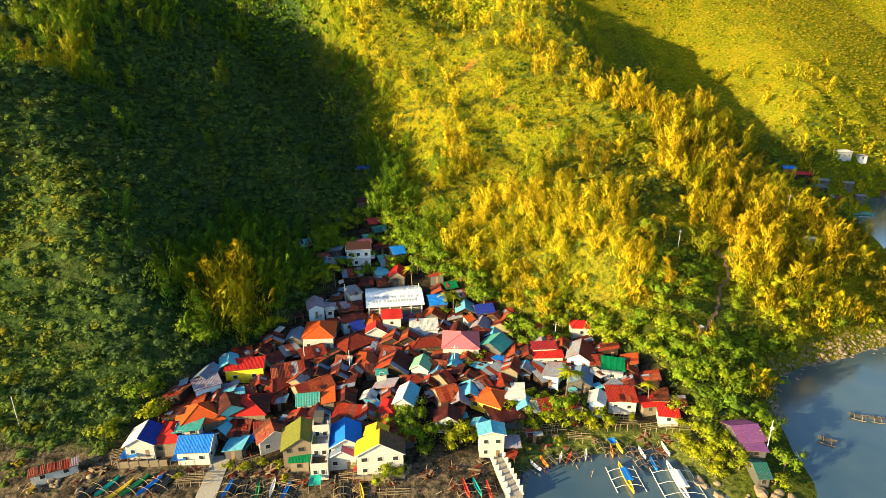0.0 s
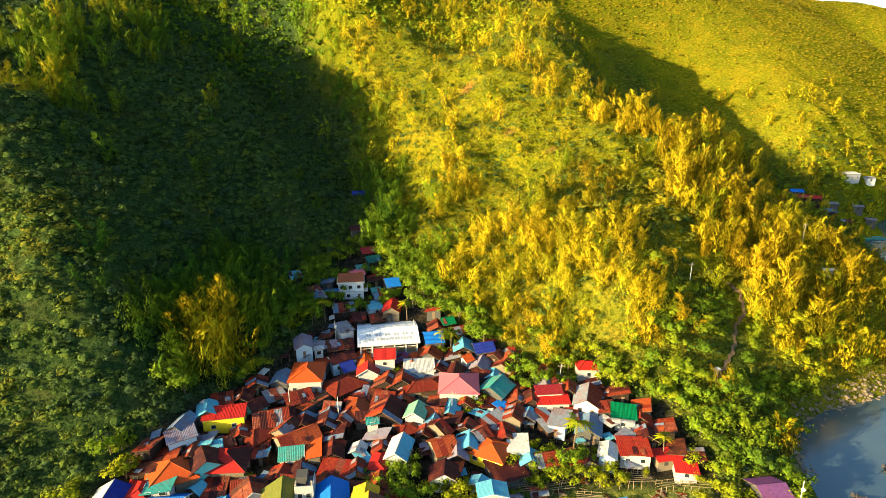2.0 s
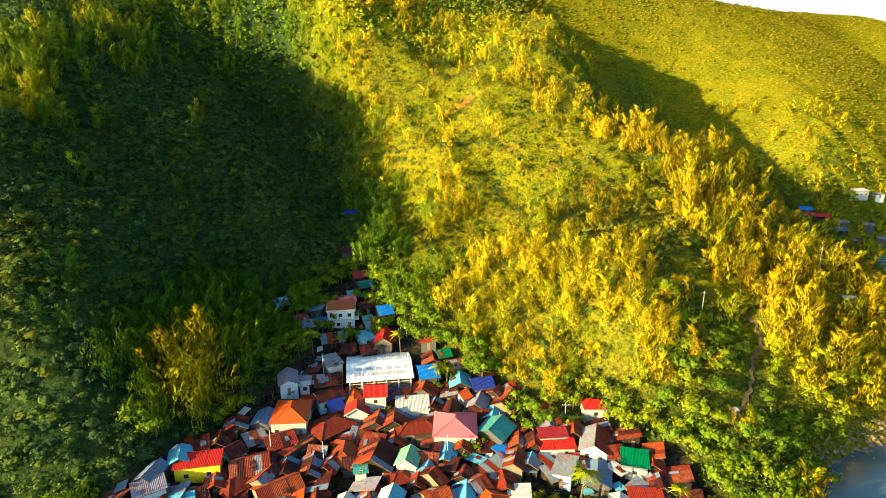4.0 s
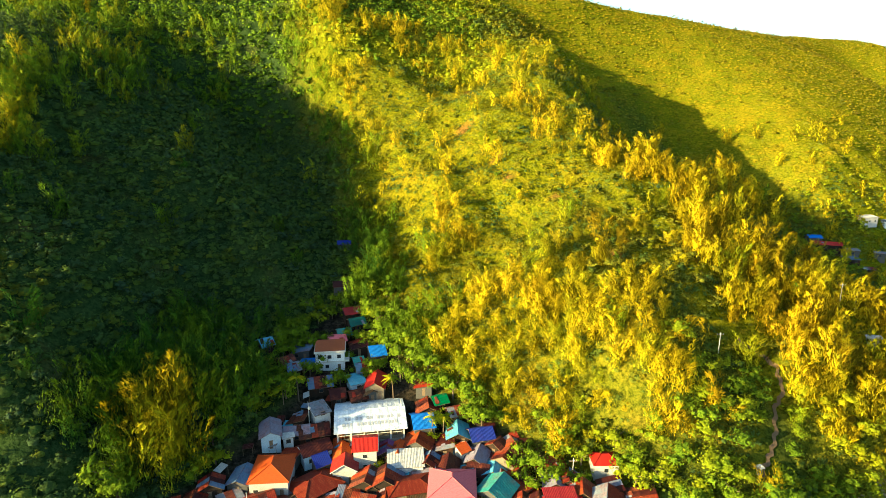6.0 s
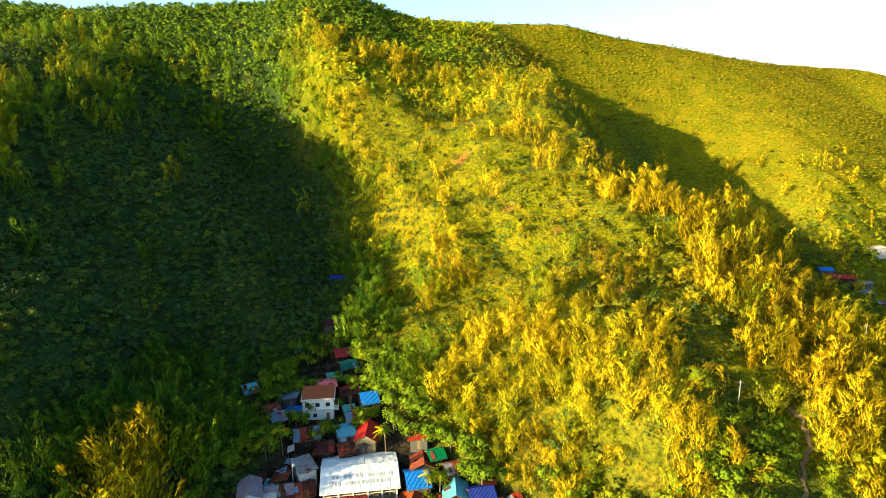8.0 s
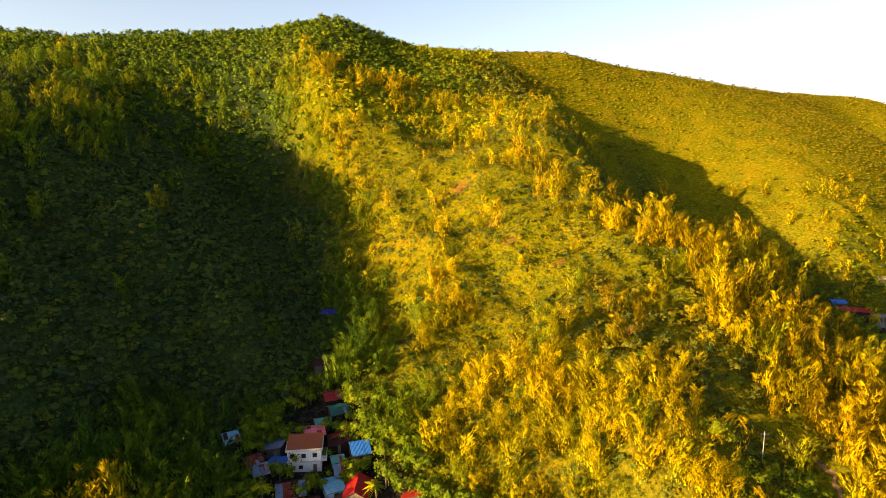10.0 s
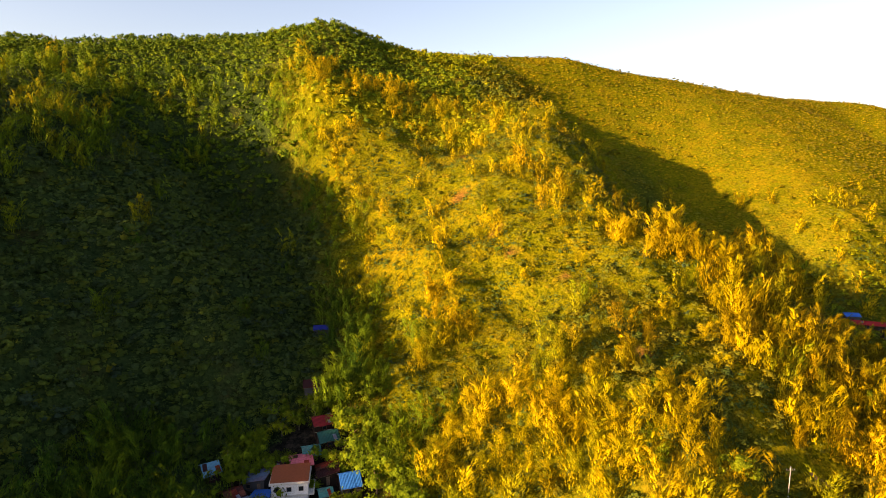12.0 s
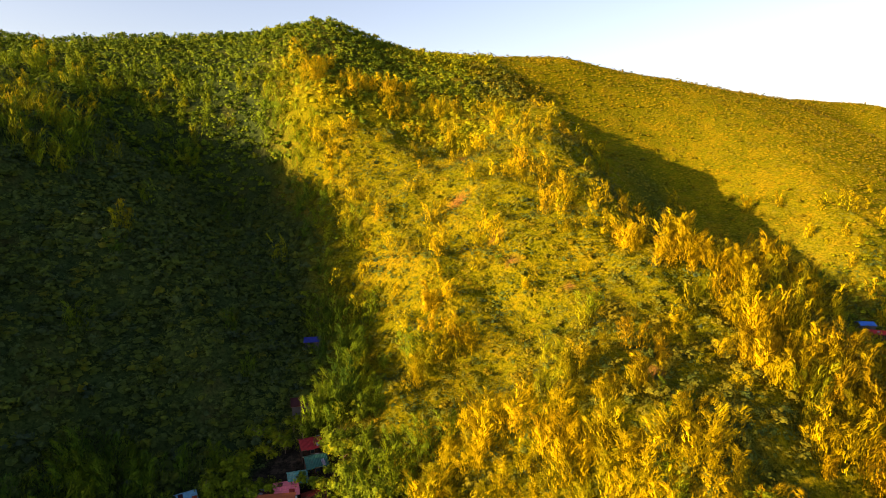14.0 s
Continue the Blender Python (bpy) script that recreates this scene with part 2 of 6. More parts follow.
def water_material():
    m, n, l = material("sea_water")
    b = n["Principled BSDF"]
    a = noise_node(n, l, 0.03, 3)
    r = ramp(n, [(0.35, (0.026, 0.052, 0.078)), (0.65, (0.05, 0.075, 0.085))])
    l.new(a.outputs["Fac"], r.inputs["Fac"])
    l.new(r.outputs["Color"], b.inputs["Base Color"])
    b.inputs["Roughness"].default_value = 0.12
    c = noise_node(n, l, 0.9, 5)
    bump = n.new("ShaderNodeBump")
    bump.inputs["Strength"].default_value, bump.inputs["Distance"].default_value = 0.25, 0.12
    l.new(c.outputs["Fac"], bump.inputs["Height"])
    l.new(bump.outputs["Normal"], b.inputs["Normal"])
    return m


M_GROUND, M_WATER = ground_material(), water_material()


def village_edges(y):
    """The plan's left and right limits of the built-up ground, by y."""
    ys = [90, 100, 120, 140, 150, 165, 180, 200, 225, 245]
    return np.interp(y, ys, [-82, -80, -72, -62, -53, -45, -38, -48, -36, -32]), np.interp(y, ys, [60, 62, 64, 60, 42, 24, 4, -12, -22, -28])


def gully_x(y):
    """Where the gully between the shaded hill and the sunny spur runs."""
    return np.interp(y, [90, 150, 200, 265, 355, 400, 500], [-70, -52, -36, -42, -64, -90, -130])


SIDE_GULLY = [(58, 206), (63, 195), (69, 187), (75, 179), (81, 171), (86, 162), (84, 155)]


def sunlit_dryness(x, y):
    """0 on the shaded green side, 1 on the sunlit dry spur and far hill."""
    # green hollows, which also put the next valley's shadow into the colour
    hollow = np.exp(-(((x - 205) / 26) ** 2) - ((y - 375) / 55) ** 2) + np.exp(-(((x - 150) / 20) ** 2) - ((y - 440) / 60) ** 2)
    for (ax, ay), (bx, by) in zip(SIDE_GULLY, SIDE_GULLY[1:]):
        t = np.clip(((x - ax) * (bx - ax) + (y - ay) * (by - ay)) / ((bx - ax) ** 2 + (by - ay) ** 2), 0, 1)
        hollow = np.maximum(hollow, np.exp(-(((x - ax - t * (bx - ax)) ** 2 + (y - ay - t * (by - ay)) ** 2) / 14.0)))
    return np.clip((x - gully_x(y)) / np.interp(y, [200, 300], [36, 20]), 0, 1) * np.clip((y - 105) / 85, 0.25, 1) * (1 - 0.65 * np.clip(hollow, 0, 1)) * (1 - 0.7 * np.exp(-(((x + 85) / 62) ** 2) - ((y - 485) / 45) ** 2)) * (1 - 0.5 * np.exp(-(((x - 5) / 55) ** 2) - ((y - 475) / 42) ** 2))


CLEARINGS = [(21, 370, 4.5), (28, 294, 2.2), (32, 278, 1.8), (49, 263, 1.8), (74, 286, 3.5), (59, 214, 3.0), (15, 327, 3.5), (70, 111, 7.0), (69, 103, 5.0), (41, 153, 5.0), (267, 378, 10), (285, 384, 7), (204, 327, 10), (226, 327, 7), (246, 333, 7), (129.5, 190, 3.5), (73.5, 146, 2.5), (73.5, 107, 2.5), (127, 202, 2.5), (134, 205, 2.5), (77.5, 176.5, 2.5), (-85, 102, 7), (-72, 106, 5), (46, 136, 5), (300, 366, 9), (-38.5, 272, 6), (-33.5, 235, 6), (-51, 197, 8), (-26, 212, 5)]


# ---- ground, sea ----
def mesh_of(name, verts, faces, mat, tint=None, smooth=False, clump=None):
    """A mesh from arrays: faces all of one size."""
    me = bpy.data.meshes.new(name)
    verts, faces = np.asarray(verts, np.float32), np.asarray(faces, np.int32)
    k = faces.shape[1]
    me.vertices.add(len(verts))
    me.vertices.foreach_set("co", verts.ravel())
    me.loops.add(faces.size)
    me.loops.foreach_set("vertex_index", faces.ravel())
    me.polygons.add(len(faces))
    me.polygons.foreach_set("loop_start", np.arange(0, faces.size, k, dtype=np.int32))
    if smooth:
        me.polygons.foreach_set("use_smooth", np.ones(len(faces), bool))
    me.update(calc_edges=True)
    me.validate()
    if tint is not None:
        me.attributes.new("tint", "FLOAT", "POINT").data.foreach_set("value", np.asarray(tint, np.float32))
    if clump is not None:
        me.attributes.new("clump", "FLOAT_VECTOR", "POINT").data.foreach_set("vector", np.asarray(clump, np.float32).ravel())
    if mat:
        me.materials.append(mat)
    return me


def steps(*spans):
    """Grid lines from spans of (start, end, step)."""
    return np.unique(np.concatenate([np.arange(a, b, s) for a, b, s in spans]))


gx = steps((-3200, -600, 400), (-600, -260, 20), (-260, 320, 2.6), (320, 700, 12), (700, 3300, 400))
gy = steps((-2400, 0, 300), (0, 90, 9), (90, 330, 2.4), (330, 560, 4), (560, 840, 9), (840, 1200, 40), (1200, 4000, 400))
GX, GY = np.meshgrid(gx, gy)
far = np.clip((np.hypot(GX - 50, (GY - 350)) - 700) / 500, 0, 1)
GZ = land(np.clip(GX, -650, 950), np.clip(GY, -80, 950)) * (1 - far) + far * np.where(GY > 300, 40, -14)
nx, ny = len(gx), len(gy)
idx = np.arange(nx * ny).reshape(ny, nx)
quads = np.stack([idx[:-1, :-1], idx[:-1, 1:], idx[1:, 1:], idx[1:, :-1]], -1).reshape(-1, 4)
ground = new("ground", mesh_of("ground", np.stack([GX, GY, GZ], -1).reshape(-1, 3), quads, M_GROUND, smooth=True))
gxx, gyy = GX.ravel(), GY.ravel()
va, vb = village_edges(gyy)
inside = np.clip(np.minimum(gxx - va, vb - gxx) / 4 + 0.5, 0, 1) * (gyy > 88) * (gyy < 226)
tide = np.clip((gxx - 14) / 4, 0, 1) * np.clip((64 - gxx) / 4, 0, 1) * np.clip((121 - gyy) / 4, 0, 1) * (gyy > 90)
scar = np.zeros(len(gxx))
for cx, cy, r in CLEARINGS[:7]:
    scar = np.maximum(scar, np.clip(1.6 - np.hypot(gxx - cx, gyy - cy) / r, 0, 1))
strand = np.clip((110 - gyy) / 3, 0, 1) * (gyy > 80) * (gxx > -130) * (gxx < 14)
for key, val in (("strand", strand), ("scar", scar), ("dry", sunlit_dryness(gxx, gyy)), ("bare", inside), ("flat", tide)):
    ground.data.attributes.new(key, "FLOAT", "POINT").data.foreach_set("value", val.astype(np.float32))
tagged(ground, "steep scrub-covered hillsides and bare village soil running down to the shore", "ground", kind="structure")
wx, wy = np.meshgrid(steps((-3000, 3001, 250)), steps((-2400, 3601, 250)))
widx = np.arange(wx.size).reshape(wx.shape)
wq = np.stack([widx[:-1, :-1], widx[:-1, 1:], widx[1:, 1:], widx[1:, :-1]], -1).reshape(-1, 4)
water = new("water", mesh_of("water", np.stack([wx, wy, 0 * wx], -1).reshape(-1, 3), wq, M_WATER))
tagged(water, "calm grey-blue bay water with slight ripples", "water", kind="structure")


# ---- plants: leaf clumps, bamboo plumes and shrubs ----
def frames_of(normals, rs):
    """Two unit vectors across each normal, at a chance turn."""
    normals = normals / (np.linalg.norm(normals, axis=1, keepdims=True) + 1e-9)
    a = np.cross(normals, rs.normal(size=normals.shape))
    a /= np.linalg.norm(a, axis=1, keepdims=True) + 1e-9
    return a, np.cross(normals, a)


def sprays(centres, normals, long, wide, rs, along=None, leaves=4, spread=2.6):
    """A fan of pointed leaflets at each centre: triangles, each tilted a little its own way."""
    a, b = frames_of(normals, rs)
    if along is not None:
        a = along / (np.linalg.norm(along, axis=1, keepdims=True) + 1e-9)
        b = np.cross(normals, a)
        b /= np.linalg.norm(b, axis=1, keepdims=True) + 1e-9
    nn = np.cross(a, b)
    k = len(centres)
    long, wide = np.broadcast_to(long, k)[:, None], np.broadcast_to(wide, k)[:, None]
    out = []
    for i in range(leaves):
        ang = (spread * ((i + 0.5) / leaves - 0.5) + rs.uniform(-0.25, 0.25, k))[:, None]
        way = np.cos(ang) * a + np.sin(ang) * b + nn * rs.uniform(-0.35, 0.25, (k, 1))
        side = np.cos(ang) * b - np.sin(ang) * a + nn * rs.uniform(-0.35, 0.35, (k, 1))
        ln = long * rs.uniform(0.7, 1.2, (k, 1))
        foot = centres - way * ln * 0.35
        out.append(np.stack([foot - side * wide * 0.5, foot + side * wide * 0.5, centres + way * ln * 0.65], 1))
    return np.concatenate(out, 1).reshape(-1, 3)


def unit(v):
    return v / (np.linalg.norm(v, axis=-1, keepdims=True) + 1e-9)


def ball(level):
    """Corners and faces of a coarse round lump without its underside."""
    bm = bmesh.new()
    bmesh.ops.create_icosphere(bm, subdivisions=level, radius=1.0)
    bmesh.ops.delete(bm, geom=[f for f in bm.faces if f.calc_center_median().z < -0.5], context="FACES")
    bm.verts.index_update()
    v, f = np.array([v.co[:] for v in bm.verts]), np.array([[v.index for v in f.verts] for f in bm.faces])
    bm.free()
    return v, f


BALLS = {1: ball(1), 2: ball(2)}


def joined(pieces):
    """Pieces of (corners, faces, shading directions) as one."""
    vs, fs, ns, k = [], [], [], 0
    for v, f, n in pieces:
        vs.append(v)
        fs.append(f + k)
        ns.append(n)
        k += len(v)
    return np.concatenate(vs), np.concatenate(fs), np.concatenate(ns)


def leafy(tris, shade, leaves):
    return tris, np.arange(len(tris)).reshape(-1, 3), np.repeat(shade, 3 * leaves, 0)


def mass(centre, radii, heart, rs, level, uneven=0.2):
    """The close inner leaves of one lobe, a lumpy mass."""
    v, f = BALLS[level]
    k = rs.normal(size=(4, 3)) * 2.6
    out = 1 + uneven * 0.6 * np.sin(v @ k.T + rs.uniform(0, 6.3, 4)).sum(1) / 2 + uneven * rs.uniform(-0.5, 0.5, len(v))
    p = centre + v * radii * out[:, None]
    return p, f, unit(0.45 * v + 0.5 * unit(p - heart) - [0, 0, 0.1])


def broadleaf(seed, n, size=0.6, leaves=2, lobes=7, level=2):
    """A crown about 6 m wide on uneven lobes, fringed with leaf sprays, base at z = 0."""
    rs = np.random.RandomState(seed)
    heart = np.array([0, 0, 2.0])
    lob = np.array([np.r_[rs.normal(0, 1.35, 2), rs.uniform(2.2, 4.6), rs.uniform(0.95, 1.75)] for _ in range(lobes - 1)] + [[0, 0, 3.1, 2.0]])
    pieces = [mass(q[:3], q[3] * np.array([0.42, 0.42, 0.36]), heart, rs, level, 0.4) for q in lob]
    q = lob[rs.randint(0, lobes, n)]
    d = rs.normal(size=(n, 3))
    d[:, 2] = np.abs(d[:, 2]) * 0.9 - 0.35
    d = unit(d)
    c = q[:, :3] + d * q[:, 3:] * rs.uniform(0.35, 1.15, (n, 1)) ** 0.8
    tris = sprays(c, d + rs.normal(0, 0.5, (n, 3)), size * rs.uniform(0.7, 1.35, n), size * 0.45 * rs.uniform(0.7, 1.3, n), rs, None, leaves, 3.0)
    return joined(pieces + [leafy(tris, unit(0.45 * d + 0.45 * unit(c - heart) - [0, 0, 0.05] + 0.1 * rs.normal(size=(n, 3))), leaves)])


def bamboo(seed, n, size=0.8, leaves=2, culms=7):
    """A clump of upright, slightly arching culms about 10 m high, each a full feathered plume with a nodding tip."""
    rs = np.random.RandomState(seed)
    k = culms
    lean = rs.uniform(0, 6.283, k)
    reach, tall = rs.uniform(0.2, 2.2, k), rs.uniform(4.5, 11.0, k)
    foot = rs.normal(0, 1.1, (k, 2))
    fat = rs.uniform(0.85, 1.35, k)
    own = 0.25 * rs.normal(size=(k, 3))
    pick = rs.randint(0, k, n)
    t = 0.1 + 0.9 * rs.uniform(0, 1, n) ** 0.75
    out = reach[pick] * t ** 2.2
    cl, sl = np.cos(lean[pick]), np.sin(lean[pick])
    ax = np.stack([foot[pick, 0] + cl * out, foot[pick, 1] + sl * out, tall[pick] * (t - 0.12 * t ** 6)], -1)
    a = rs.uniform(0, 6.283, n)
    ring = np.stack([np.cos(a), np.sin(a), 0 * a], -1)
    wide = fat[pick] * (0.2 + 1.0 * np.sin(np.pi * np.clip(t, 0, 0.97) ** 0.95) ** 0.7) * (1 + 0.25 * np.sin(3 * a + 5 * pick + 9 * t))
    c = ax + ring * (wide * rs.uniform(0.1, 1.0, n) ** 0.7)[:, None]
    way = np.stack([cl * 0.6 * t, sl * 0.6 * t, 1.4 - 0.7 * t], -1) + 0.3 * ring + rs.normal(0, 0.12, (n, 3))
    nor = ring + rs.normal(0, 0.4, (n, 3))
    heart = unit(np.stack([ax[:, 0], ax[:, 1], 0.3 + 0 * a], -1))
    shade = unit(0.35 * ring + 0.4 * heart + 1.0 * own[pick] + [0, 0, 0.15] + 0.04 * rs.normal(size=(n, 3)))
    return leafy(sprays(c, np.cross(np.cross(way, nor), way), size * rs.uniform(0.7, 1.4, n), 0.16 * size * rs.uniform(0.7, 1.3, n), rs, way, leaves, 0.6), shade, leaves)


def shrub(seed, n, size=0.5, leaves=2, level=2, heart=1.0):
    """A low rounded bush of two or three humps, about 4 m wide, base at z = 0."""
    rs = np.random.RandomState(seed)
    humps = [(np.zeros(3), np.array([1.3, 1.3, 1.0]))] + [(np.r_[rs.normal(0, 0.9, 2), rs.uniform(0, 0.4)], rs.uniform(0.6, 1.1) * np.array([1, 1, 1.1])) for _ in range(level - 1)]
    pieces = [mass(c, r * heart, np.array([0, 0, -0.8]), rs, level if i == 0 else 1, 0.45) for i, (c, r) in enumerate(humps)]
    d = rs.normal(size=(n, 3))
    d[:, 2] = np.abs(d[:, 2])
    d = unit(d)
    c = d * np.array([1.7, 1.7, 1.6]) * rs.uniform(0.6, 1.2, (n, 1))
    tris = sprays(c, d + np.array([0, 0, 0.4]) + rs.normal(0, 0.4, (n, 3)), size * rs.uniform(0.7, 1.5, n), size * 0.42 * rs.uniform(0.7, 1.3, n), rs, None, leaves, 3.0)
    return joined(pieces + [leafy(tris, unit(0.8 * d + [0, 0, 0.1] + 0.1 * rs.normal(size=(n, 3))), leaves)])


def in_village(x, y):
    a, b = village_edges(y)
    return (x > a) & (x < b) & (y > 90) & (y < 226)


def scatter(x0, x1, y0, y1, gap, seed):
    """Jittered places on dry land, limited to the camera's view, away from the built-up ground."""
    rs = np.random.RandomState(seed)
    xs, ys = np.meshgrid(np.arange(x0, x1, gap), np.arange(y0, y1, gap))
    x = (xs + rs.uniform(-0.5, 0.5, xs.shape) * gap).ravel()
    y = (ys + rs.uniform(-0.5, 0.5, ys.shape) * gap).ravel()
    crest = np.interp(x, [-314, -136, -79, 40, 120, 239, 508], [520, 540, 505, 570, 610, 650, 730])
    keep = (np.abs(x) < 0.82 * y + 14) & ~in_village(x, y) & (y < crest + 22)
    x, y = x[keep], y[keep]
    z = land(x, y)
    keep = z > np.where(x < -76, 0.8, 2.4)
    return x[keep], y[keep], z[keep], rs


def plant_all(name, label, templates, x, y, z, scale, tall, tint, mat, rs, category="trees", hug=0.3):
    """One mesh of many plants of chance turn and size; hug: how far the canopy's face follows the slope."""
    if len(x) == 0:
        return None
    hug = np.broadcast_to(hug, x.shape)[:, None]
    slope = unit(np.stack([land(x - 4, y) - land(x + 4, y), land(x, y - 4) - land(x, y + 4), 0 * x + 8.0], -1))
    vs, ts, ns, fs, base = [], [], [], [], 0
    turn = rs.uniform(0, 6.283, len(x))
    pick = rs.randint(0, len(templates), len(x))
    for k, (tpl, faces, nrm) in enumerate(templates):
        m = pick == k
        if not m.any():
            continue
        c, s = np.cos(turn[m])[:, None], np.sin(turn[m])[:, None]
        sc, tl = scale[m][:, None], tall[m][:, None]
        px, py, pz = tpl[:, 0][None], tpl[:, 1][None], tpl[:, 2][None]
        v = np.stack([x[m][:, None] + sc * (c * px - s * py), y[m][:, None] + sc * (s * px + c * py), z[m][:, None] + tl * pz - 0.3], -1)
        vs.append(v.reshape(-1, 3))
        qx, qy, qz = nrm[:, 0][None], nrm[:, 1][None], nrm[:, 2][None] + 0 * c
        ns.append(unit(np.stack([c * qx - s * qy, s * qx + c * qy, qz], -1) + (hug * slope)[m][:, None]).reshape(-1, 3))
        ts.append(np.repeat(tint[m], len(tpl)))
        fs.append((faces[None] + len(tpl) * np.arange(m.sum())[:, None, None]).reshape(-1, 3) + base)
        base += m.sum() * len(tpl)
    ob = new(name, mesh_of(name, np.concatenate(vs), np.concatenate(fs), mat, np.concatenate(ts), clump=np.concatenate(ns)))
    return tagged(ob, label, category, kind="stuff")


def patches(x, y, l, seed):
    """A smooth field of 0 to 1 with patches about l wide."""
    rs = np.random.RandomState(seed)
    out = 0 * x
    for f in (1.0, 2.1, 4.3):
        for _ in range(3):
            a, p, q = rs.uniform(0, 6.283, 3)
            out = out + np.sin(6.283 * f / l * (x * math.cos(a) + y * math.sin(a)) + p + 1.5 * np.sin(3 * f / l * (y * math.cos(a) - x * math.sin(a)) + q)) / f
    return np.clip(0.5 + 0.16 * out, 0, 1)


BAMBOO_LINES = [
    ([(-14, 196), (10, 200), (28, 198), (40, 182)], 17, 0.95),
    ([(-22, 214), (-20, 236), (-16, 256), (-24, 285)], 8, 0.8),
    ([(44, 330), (60, 302), (80, 271), (100, 240), (108, 222)], 13, 0.75),
    ([(100, 262), (122, 272), (146, 278)], 10, 0.8),
    ([(92, 186), (106, 182), (128, 192), (140, 205)], 15, 0.85),
    ([(88, 226), (104, 204)], 12, 0.7),
    ([(104, 170), (112, 190), (122, 206), (134, 196)], 13, 0.9),
    ([(118, 168), (132, 180)], 8, 0.6),
    ([(-75, 455), (-40, 440), (0, 440), (40, 425)], 10, 0.9),
    ([(-88, 440), (-72, 420), (-62, 395)], 14, 1.1),
    ([(-26, 255), (-37, 300), (-48, 338)], 7, 0.7),
    ([(-72, 400), (-46, 360), (-30, 330)], 11, 0.75),
    ([(-60, 425), (-20, 415), (20, 403), (45, 370)], 9, 0.5),
    ([(4, 290), (8, 262), (2, 240)], 6, 0.45),
    ([(45, 200), (58, 172), (40, 168)], 14, 0.5),
    ([(18, 174), (34, 168), (52, 162), (66, 168)], 9, 0.8),
    ([(-150, 236), (-164, 268), (-154, 297), (-154, 322), (-172, 350), (-200, 360)], 15, 0.9),
    ([(-240, 455), (-180, 440), (-140, 445)], 26, 0.6),
]


def bamboo_share(x, y):
    """How much of the growth is bamboo: most along the spur's foot, edges and crest, little in the hollows."""
    out = 0.02 + 0.12 * sunlit_dryness(x, y) * (y < 440) * (patches(x, y, 38, 71) > 0.45)
    for line, wide, share in BAMBOO_LINES:
        out = np.maximum(out, share * near_line(x, y, line, wide))
    return out * (1 - 0.75 * near_line(x, y, SIDE_GULLY, 4.5))


def path_clear(x, y):
    """False on the footpath up the spur and round the lone houses."""
    out = np.ones(len(x), bool)
    for cx, cy, r in CLEARINGS:
        out &= np.hypot(x - cx, y - cy) > r
    for a, b in zip(TRAIL, TRAIL[1:]):
        a, b = np.array(a), np.array(b)
        p = np.stack([x, y], -1) - a
        t = np.clip(p @ (b - a) / ((b - a) @ (b - a)), 0, 1)
        out &= np.hypot(*(p - t[:, None] * (b - a)).T) > 2.9
    return out


TRAIL = [(73, 145), (77, 150), (81, 154), (84.5, 160), (88.5, 167), (92.5, 171.5), (92.6, 175.5), (90, 181), (84.5, 183.5)]


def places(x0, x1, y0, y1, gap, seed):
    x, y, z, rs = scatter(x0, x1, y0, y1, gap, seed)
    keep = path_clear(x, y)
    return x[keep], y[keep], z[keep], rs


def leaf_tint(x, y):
    """From dark green on the shaded side to olive gold on the sunny spur."""
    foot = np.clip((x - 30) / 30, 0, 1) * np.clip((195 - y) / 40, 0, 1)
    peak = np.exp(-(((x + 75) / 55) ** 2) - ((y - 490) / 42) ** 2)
    # sunlight on the left slope and above the bay is put into the tint
    lit_flank = np.clip((-x - 85) / 20, 0, 1) * np.clip((190 - y) / 20, 0, 1)
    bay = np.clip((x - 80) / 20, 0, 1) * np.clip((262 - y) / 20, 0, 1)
    return 0.24 + 0.01 * foot + 0.13 * lit_flank + 0.13 * bay + sunlit_dryness(x, y) * (0.29 - 0.18 * peak) + 0.11 * np.clip((y - 400) / 60, 0, 1) * np.clip((x - 60) / 40, 0, 1)


